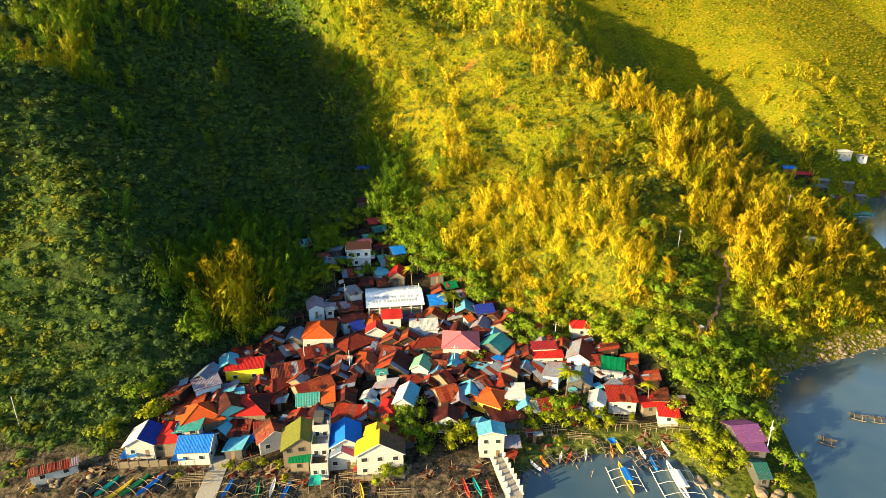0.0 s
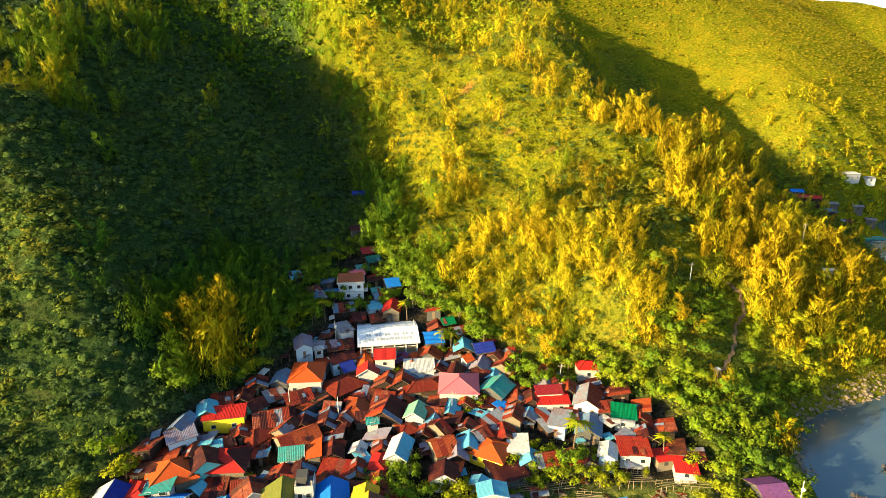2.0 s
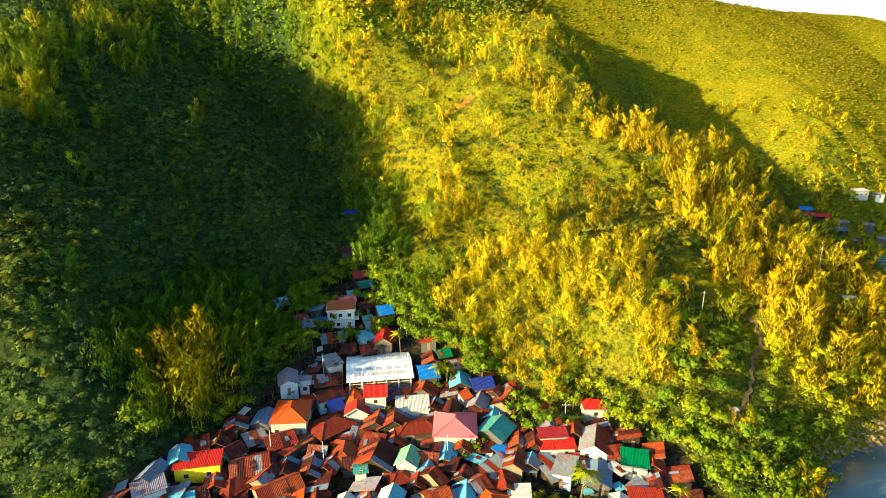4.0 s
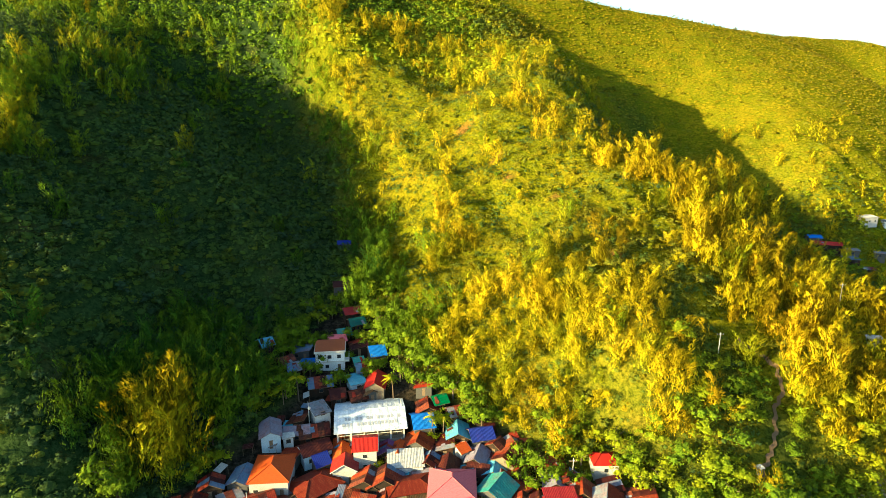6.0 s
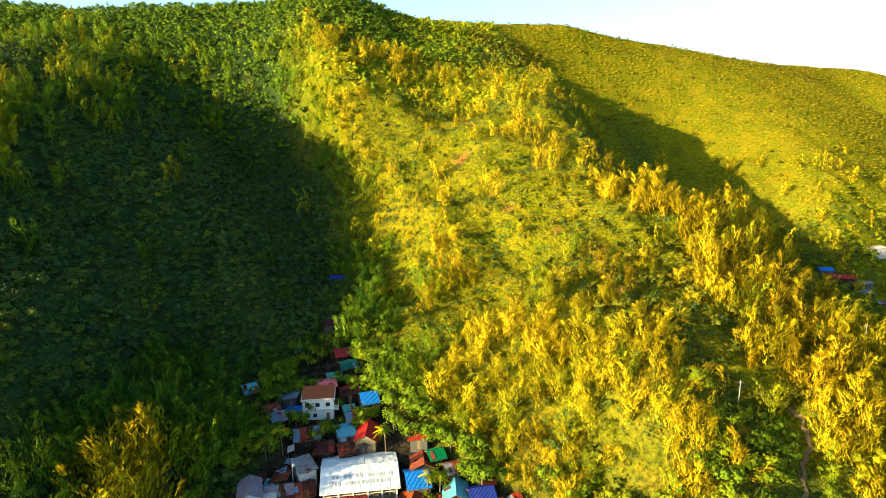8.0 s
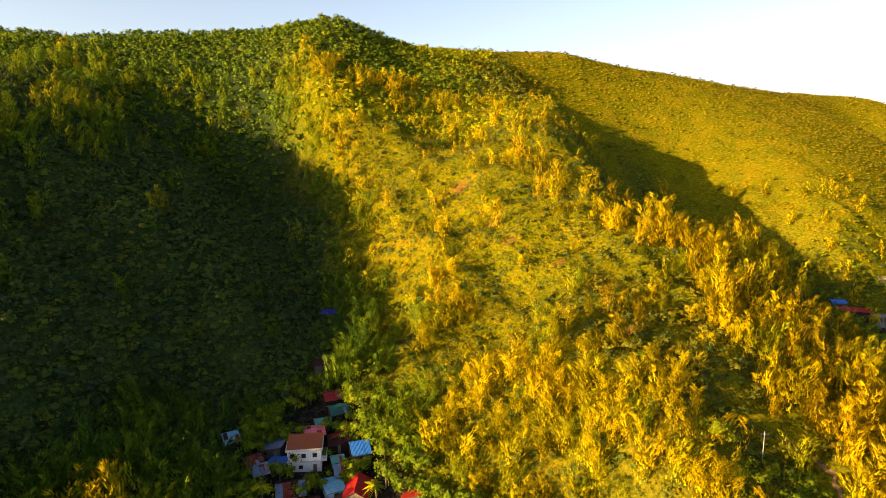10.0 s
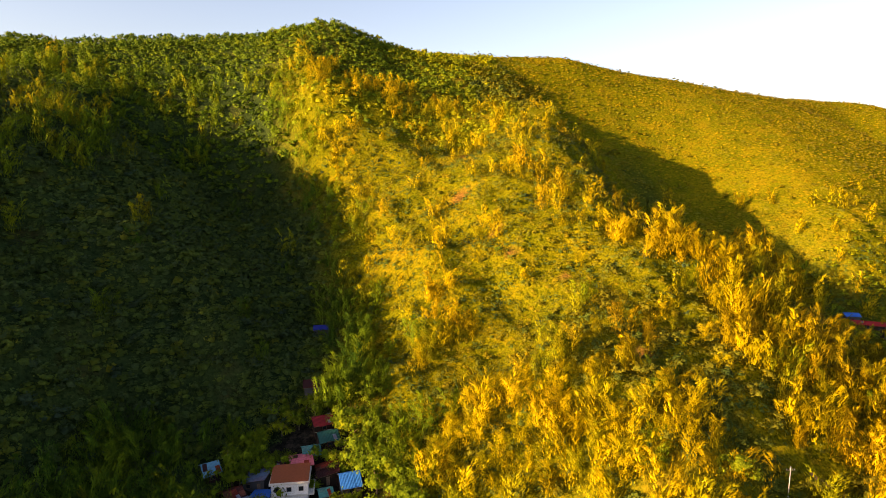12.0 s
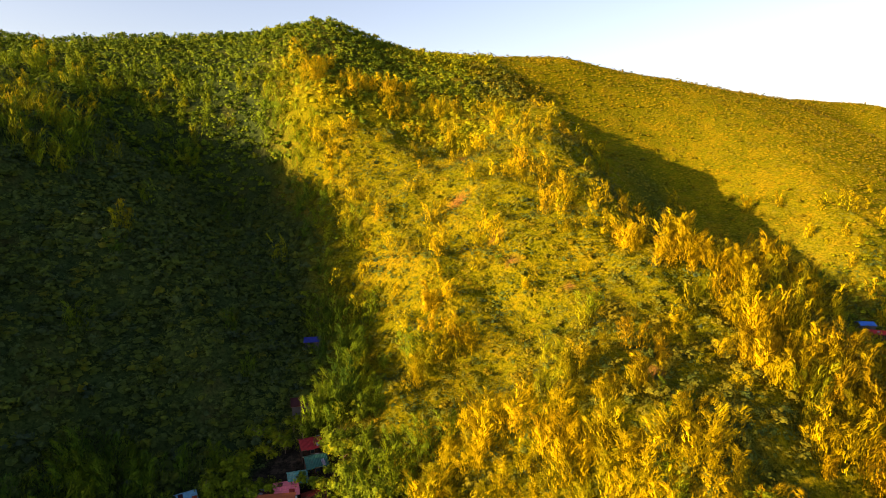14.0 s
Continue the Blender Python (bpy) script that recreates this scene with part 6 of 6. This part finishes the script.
# ---- bamboo racks, fences and stakes on the tidal flat ----
def bamboo_rack(x, y, turn, l, w, high, seed):
    rs = random.Random(seed)
    z = max(h(x, y), 0.0)
    t = thing("bamboo_rack", pose(x, y, z, 0, 0, turn), "rickety rack of dry bamboo poles on stakes", "rack", "bamboo racks")
    for i in range(max(2, int(l / 1.6))):
        for sy in (-1, 1):
            px = -l / 2 + i * 1.6 + rs.uniform(-0.2, 0.2)
            part("stake", tube([(px, sy * w / 2, -1.0), (px + rs.uniform(-0.2, 0.2), sy * w / 2, high + rs.uniform(0, 0.5))], 0.07, 5), M_BAMBOO_POLE, t)
    for k in range(max(3, int(w / 0.5))):
        py = -w / 2 + k * w / max(2, int(w / 0.5) - 1)
        part("pole", tube([(-l / 2 - 0.4, py, high + rs.uniform(-0.1, 0.1)), (l / 2 + 0.4, py + rs.uniform(-0.3, 0.3), high + rs.uniform(-0.1, 0.15))], 0.06, 5), M_BAMBOO_POLE, t)


for i, (x, y, turn, l, w, hh) in enumerate(((-54.5, 101.6, 4, 7, 3, 1.0), (-72.5, 107.5, 20, 5, 3, 1.2), (27, 117.5, 10, 5, 2.5, 1.2), (33, 115.6, -8, 5, 2, 1.0), (44.0, 119.6, 4, 7, 3, 1.5), (51.5, 118.6, 12, 5, 2.4, 1.2), (57.5, 117.6, -6, 6, 1.6, 0.8), (-44, 106.5, 30, 5, 2.2, 1.2), (-20.5, 101.6, 8, 4, 2, 1.0), (-33.5, 100.6, -12, 4, 2, 0.9), (18.5, 116.0, 14, 4, 2, 1.1), (-10.5, 97.6, 4, 6, 1.8, 0.8))):
    bamboo_rack(x, y, turn, l, w, hh, i)
for i in range(44):
    x, y = trs.choice(((trs.uniform(18, 56), trs.uniform(104, 119)), (trs.uniform(-60, 8), trs.uniform(97, 106))))
    z = max(h(x, y), -0.4)
    a, ln = trs.uniform(0, 6.28), trs.uniform(1.5, 5.0)
    up = trs.choice((0.2, 0.3, 0.9))
    bm = tube([(0, 0, -0.5), (math.cos(a) * ln * (1 - up), math.sin(a) * ln * (1 - up), 0.1 + ln * up * 0.6)], 0.06, 5)
    me = bpy.data.meshes.new("bamboo_pole")
    bm.to_mesh(me)
    bm.free()
    me.materials.append(M_BAMBOO_POLE)
    o = new("bamboo_pole", me)
    o.location = (x, y, z)
    tagged(o, "dry bamboo pole stuck slanting in the mud", "pole", "bamboo poles")


# ---- clutter along the waterfront ----
def scrap_pile(x, y, seed, wide=2.2):
    rs = random.Random(seed)
    t = thing("scrap_pile", pose(x, y, max(h(x, y), 0.2), 0, 0, rs.uniform(0, 180)), "heap of old planks, sheets and driftwood", "scrap pile", "scrap piles")
    for i in range(9):
        ln, wd = rs.uniform(0.8, wide), rs.uniform(0.15, 0.6)
        o = part("plank", box(-ln / 2, ln / 2, -wd / 2, wd / 2, 0, 0.05), rs.choice((M_WOOD, M_WOOD, M_BAMBOO_POLE, ROOFS["rust"], ROOFS["brown"])), t)
        o.matrix_basis = pose(rs.uniform(-0.6, 0.6) * wide * 0.6, rs.uniform(-0.6, 0.6), 0.05 + 0.07 * i, rs.uniform(-14, 14), rs.uniform(-14, 14), rs.uniform(0, 180))


for i, (x, y) in enumerate(((-57, 103.5), (-53.5, 104.5), (-47, 103), (-45.5, 109), (-41.5, 103.5), (-38.5, 104.6), (-36, 101.8), (-30.5, 100.6), (-24, 101.2), (-21, 103.0), (-18.5, 99.0), (-4, 102), (3, 104.5), (7.5, 103), (8.6, 107), (18, 113.5), (24, 112.5), (37, 115.5), (48, 116), (54.5, 115), (-76, 103.5), (-80, 100.5), (60.5, 113))):
    scrap_pile(x, y, i)


for i in range(34):
    x, y = trs.uniform(-78, 9), trs.uniform(97.5, 107)
    if abs(x + 51) > 3 and all(math.hypot(x - p, y - q) > 0.4 + 0.55 * s for p, q, s in HOUSES):
        scrap_pile(x, y, 100 + i, trs.uniform(1.4, 3.2))
for i in range(12):
    x, y = trs.uniform(16, 60), trs.uniform(111, 121)
    if all(math.hypot(x - p, y - q) > 0.5 + 0.6 * s for p, q, s in HOUSES):
        scrap_pile(x, y, 200 + i, trs.uniform(1.4, 3.0))


def tarpaulin(x, y, z, turn, w, l, col, seed):
    """A sagging sheet over four stakes."""
    rs = np.random.RandomState(seed)
    t = thing("tarpaulin_shelter", pose(x, y, z, 0, 0, turn), f"sagging {col} tarpaulin on four bamboo stakes", "shelter", "tarpaulin shelters")
    bm = bmesh.new()
    n = 7
    g = [[bm.verts.new(((i / (n - 1) - 0.5) * w, (j / (n - 1) - 0.5) * l, 1.9 - 0.35 * math.sin(math.pi * i / (n - 1)) * math.sin(math.pi * j / (n - 1)) + rs.uniform(-0.05, 0.05))) for j in range(n)] for i in range(n)]
    for i in range(n - 1):
        for j in range(n - 1):
            bm.faces.new((g[i][j], g[i + 1][j], g[i + 1][j + 1], g[i][j + 1]))
    ext = bmesh.ops.extrude_face_region(bm, geom=bm.faces[:])
    bmesh.ops.translate(bm, vec=(0, 0, 0.03), verts=[v for v in ext["geom"] if isinstance(v, bmesh.types.BMVert)])
    part("sheet", bm, BOAT_PAINT[col], t)
    for sx in (-1, 1):
        for sy in (-1, 1):
            part("stake", tube([(sx * w / 2, sy * l / 2, -1.0), (sx * w / 2, sy * l / 2, 1.95)], 0.05, 5), M_BAMBOO_POLE, t)


for i, (x, y, turn, w, l, col) in enumerate(((-70.8, 106.4, 8, 3.4, 3.0, "blue"), (-27.6, 100.0, 6, 2.6, 3.4, "teal"), (-46.5, 110.5, -20, 3.0, 3.5, "teal"), (-59.5, 106.2, 4, 3.2, 2.4, "blue"), (40.5, 114.0, 12, 1.8, 2.0, "blue"), (-18.2, 102.6, 8, 3.0, 1.8, "red"))):
    tarpaulin(x, y, h(x, y), turn, w, l, col, i)
for i, (x, y, k, s) in enumerate(((-44, 104.6, 3, 0.5), (-41, 106, 3, 0.45), (-36.8, 105.5, 1, 0.4), (-48, 105.5, 1, 0.45), (-34.5, 101.8, 3, 0.4), (-20, 105, 3, 0.4), (-58, 102, 3, 0.35), (16, 114, 1, 0.5), (19.5, 111.5, 1, 0.4), (28, 113.8, 1, 0.4), (47, 121, 3, 0.45), (58, 119, 3, 0.6), (61, 115, 3, 0.6), (62.5, 110, 1, 0.8), (60, 122, 1, 0.9), (64, 119, 3, 0.8), (62, 106, 3, 0.7), (66, 104, 1, 0.8), (72, 100, 1, 0.7), (58, 109, 3, 0.9), (61, 107.5, 3, 0.9), (63.5, 112.5, 1, 1.0), (57.5, 113, 3, 0.8), (60.5, 103, 3, 0.8), (66, 108, 1, 0.9), (76, 104, 2, 0.9), (75.5, 111, 0, 1.0))):
    tree(x, y, k, s)
part_ramp = thing("boat_ramp", pose(-51.0, 109.0, 0, 0, 0, 2), "worn grey concrete boat ramp running down to the shore", "ramp")
bm = bmesh.new()
add_slab(bm, [(-2.2, -13, 0.35), (2.2, -13, 0.35), (2.0, 0, 1.9), (-2.0, 0, 1.9)], 1.0)
part("slab", bm, M_CONCRETE, part_ramp)


# ---- poles and lamps ----
def utility_pole(x, y, tall, arm=True, lamp=False, lean=0):
    t = thing("street_lamp" if lamp else "utility_pole", pose(x, y, h(x, y), 0, lean, 0), "slender pale pole with a round white lamp" if lamp else "grey concrete utility pole with a crossarm and wires", "lamp" if lamp else "pole")
    part("pole", tube([(0, 0, -1), (0, 0, tall)], [0.11, 0.07], 7), M_TRIM, t)
    if arm:
        part("crossarm", box(-0.9, 0.9, -0.06, 0.06, tall - 0.9, tall - 0.75), M_WOOD, t)
        for px in (-0.8, -0.3, 0.3, 0.8):
            part("insulator", tube([(px, 0, tall - 0.75), (px, 0, tall - 0.5)], 0.05, 5), M_TRIM, t)
    if lamp:
        bm = bmesh.new()
        bmesh.ops.create_icosphere(bm, subdivisions=2, radius=0.42, matrix=Matrix.Translation((0.2, 0, tall * 0.78)))
        part("lamp_head", bm, M_TRIM, t, "round white lamp head", True)


utility_pole(73.5, 107.3, 9.5, False, True)
utility_pole(127.3, 203.5, 7.0)
utility_pole(134.4, 206.0, 6.5)
utility_pole(77.5, 177.5, 7.0)
utility_pole(-31.8, 169.8, 8.5, False, True)
utility_pole(-99.1, 112.4, 8.0, False)
utility_pole(33.5, 152.3, 6.5)
utility_pole(3.2, 139.6, 7.5)
utility_pole(-39.0, 141.5, 8.0, False)
utility_pole(-25.8, 138.2, 8.0, False)
utility_pole(-8.0, 172.0, 8.0, False, True)


# ---- boulders along the shores ----
def boulder_mesh(seed):
    rs = np.random.RandomState(seed)
    bm = bmesh.new()
    bmesh.ops.create_icosphere(bm, subdivisions=2, radius=1.0)
    k = rs.normal(size=(5, 3))
    for v in bm.verts:
        p = np.array(v.co)
        f = 1 + 0.16 * np.sin(2.3 * (k @ p)).sum() / 2
        v.co = Vector(p * f * np.array([1.1, 0.85, 0.65]))
    me = bpy.data.meshes.new("boulder")
    bm.to_mesh(me)
    bm.free()
    me.materials.append(M_ROCK)
    return me


BOULDERS = [boulder_mesh(60 + k) for k in range(7)]


def boulders(line, count, small, large, spread, seed, word):
    rs = random.Random(seed)
    for _ in range(count):
        i = rs.randrange(len(line) - 1)
        u = rs.random()
        x = line[i][0] + (line[i + 1][0] - line[i][0]) * u + rs.gauss(0, spread)
        y = line[i][1] + (line[i + 1][1] - line[i][1]) * u + rs.gauss(0, spread)
        s = rs.uniform(small, large) * rs.uniform(0.6, 1.0)
        z = max(h(x, y), -0.4)
        if z > 4:
            continue
        o = new("boulder", BOULDERS[rs.randrange(7)])
        o.matrix_basis = pose(x, y, z + 0.15 * s, rs.uniform(-15, 15), rs.uniform(-15, 15), rs.uniform(0, 360)) @ Matrix.Scale(s, 4)
        tagged(o, f"{word} weathered boulder on the shore", "boulder", "shore boulders")


boulders([(85.5, 124), (89, 131), (99, 145.5), (110, 152.8), (122, 158), (137, 163.5), (150, 169), (160, 174)], 255, 0.35, 0.95, 2.2, 3, "pale")
boulders([(57, 101), (60, 99), (66, 97.5), (74, 97)], 18, 0.6, 1.7, 1.0, 4, "tan")
boulders([(-92, 99), (-84, 100.5), (-77, 101)], 18, 0.4, 1.1, 1.0, 5, "grey")


# ---- small stones between the boulders of the bay ----
srs = np.random.RandomState(9)
LINE = np.array([(85.5, 124), (89, 131), (99, 145.5), (110, 152.8), (122, 158), (137, 163.5), (150, 169), (160, 174), (168, 180)], float)
ico = bmesh.new()
bmesh.ops.create_icosphere(ico, subdivisions=1, radius=1.0)
IV = np.array([v.co[:] for v in ico.verts])
IF = np.array([[v.index for v in f.verts] for f in ico.faces])
ico.free()
sv, sf = [], []
for _ in range(1500):
    i, u = srs.randint(len(LINE) - 1), srs.uniform()
    p = LINE[i] + (LINE[i + 1] - LINE[i]) * u + srs.normal(0, 2.6, 2)
    z = h(p[0], p[1])
    if not -0.3 < z < 5:
        continue
    size = srs.uniform(0.12, 0.42)
    a = srs.uniform(0, 6.283)
    turned_ = np.stack([IV[:, 0] * math.cos(a) - IV[:, 1] * math.sin(a), IV[:, 0] * math.sin(a) + IV[:, 1] * math.cos(a), IV[:, 2] * 0.7], -1)
    sf.append(IF + len(IV) * len(sv))
    sv.append(turned_ * size * srs.uniform(0.75, 1.25, IV.shape) + [p[0], p[1], max(z, -0.1) + 0.1 * size])
shingle = new("shore_stones", mesh_of("shore_stones", np.concatenate(sv), np.concatenate(sf), M_ROCK))
tagged(shingle, "pale stones and cobbles strewn along the bay shore", "stones", kind="stuff")


# ---- the footpath up the spur ----
tv, tf = [], []
fine = []
for a, b in zip(TRAIL, TRAIL[1:]):
    for k in range(6):
        fine.append((a[0] + (b[0] - a[0]) * k / 6, a[1] + (b[1] - a[1]) * k / 6))
for i, (x, y) in enumerate(fine):
    x2, y2 = fine[min(i + 1, len(fine) - 1)]
    x1, y1 = fine[max(i - 1, 0)]
    d = math.hypot(x2 - x1, y2 - y1)
    nx_, ny_ = -(y2 - y1) / d, (x2 - x1) / d
    wob = 0.35 * math.sin(1.7 * i) + 0.2 * math.sin(0.6 * i + 1)
    for s in (wob - 0.45, wob, wob + 0.45):
        tv.append((x + nx_ * s, y + ny_ * s, h(x + nx_ * s, y + ny_ * s) + 0.25))
    if i:
        b0 = 3 * i
        tf += [(b0 - 3, b0 - 2, b0 + 1, b0), (b0 - 2, b0 - 1, b0 + 2, b0 + 1)]
footpath = new("footpath", mesh_of("footpath", tv, tf, M_DIRT, smooth=True))
tagged(footpath, "narrow trodden earth footpath winding up the spur", "path", kind="structure")


# ---- more of the same close-packed roofs, in the gaps between the houses above ----
fr = random.Random(21)
FILL = ["rust", "rust", "maroon", "maroon", "rust", "maroon", "orangerust", "pinkrust", "steel", "lavender", "maroon", "rustred", "cyan", "brown"]
for row in range(24):
    for k in range(34):
        x, y = -74 + 4.3 * k + fr.uniform(-1.2, 1.2), 111 + 4.0 * row + fr.uniform(-1.0, 1.0)
        a, b = village_edges(np.array([y]))
        if not (a[0] + 4 < x < b[0] - 4) or (x > 16 and y < 120) or (-9 < x < 8 and y < 116) or (-27 < x < -3 and 166 < y < 181):
            continue
        if any(math.hypot(x - p, y - q) < 1.5 + 0.58 * s for p, q, s in HOUSES):
            continue
        if fr.random() < (0.32 if y < 178 else 0.75):
            continue
        house(x, y, fr.uniform(4.6, 6.6), fr.uniform(4.6, 7.4), fr.choice((0, 0, 0, 0, 90)) + fr.uniform(-18, 18), fr.choice(("gable", "gable", "shed")), fr.choice(FILL), fr.choice(("wood", "wood", "wood", "grey")), fr.uniform(1.8, 2.4), fr.uniform(16, 28))


# ---- lean-tos and awnings over the alleys ----
def lean_to(x, y, turn, w, l, col, seed):
    rs = random.Random(seed)
    t = thing("lean_to", pose(x, y, h(x, y), 0, 0, turn), f"low lean-to of {COLOUR_WORDS.get(col, col)} sheets on thin posts", "lean-to", "lean-tos")
    low, top = rs.uniform(1.5, 1.8), rs.uniform(1.9, 2.4)
    for sx, sy, zz in ((-1, -1, low), (1, -1, top), (1, 1, top), (-1, 1, low)):
        part("post", tube([(sx * w * 0.45, sy * l * 0.45, -0.8), (sx * w * 0.45, sy * l * 0.45, zz)], 0.05, 4), M_WOOD, t)
    bm = bmesh.new()
    add_slab(bm, [(-w / 2, l / 2 - 0.05, low), (-w / 2, -l / 2 + 0.05, low), (w / 2, -l / 2 + 0.05, top), (w / 2, l / 2 - 0.05, top)], 0.05)
    roof = part("roof", bm, M_WOOD, t)
    sheets(roof, (-w / 2, l / 2, low), (-w / 2, -l / 2, low), (w / 2, -l / 2, top), (w / 2, l / 2, top), col, 1.1, 0.4)


LEAN = ["grey", "steel", "rust", "maroon", "cyan", "rustred", "steel", "white", "maroon", "blue", "lavender", "maroon", "cyan"]
NEAR = list(HOUSES)
for i in range(330):
    y = fr.uniform(106, 212)
    a, b = village_edges(np.array([y]))
    x = fr.uniform(a[0] + 2, b[0] - 2)
    if (x > 16 and y < 121) or (-9 < x < 8 and y < 114) or (-27 < x < -5 and 163 < y < 182) or y < 106:
        continue
    if any(math.hypot(x - p, y - q) < 0.35 + 0.5 * s for p, q, s in NEAR):
        continue
    if y > 180 or (y > 168 and x > -8):
        continue
    NEAR.append((x, y, 2.4))
    lean_to(x, y, fr.uniform(-30, 20) + fr.choice((0, 90)), fr.uniform(1.6, 2.6), fr.uniform(1.8, 3.2), fr.choice(LEAN), i)

for i in range(60):
    x, y = fr.uniform(-50, -14), fr.uniform(180, 232)
    a, b = village_edges(np.array([y]))
    if a[0] < x < b[0] + 3 and all(math.hypot(x - p, y - q) > 1.0 + 0.5 * s for p, q, s in NEAR):
        NEAR.append((x, y, 2.5))
        tree(x, y, fr.choice((2, 2, 0)), fr.uniform(0.7, 1.1))
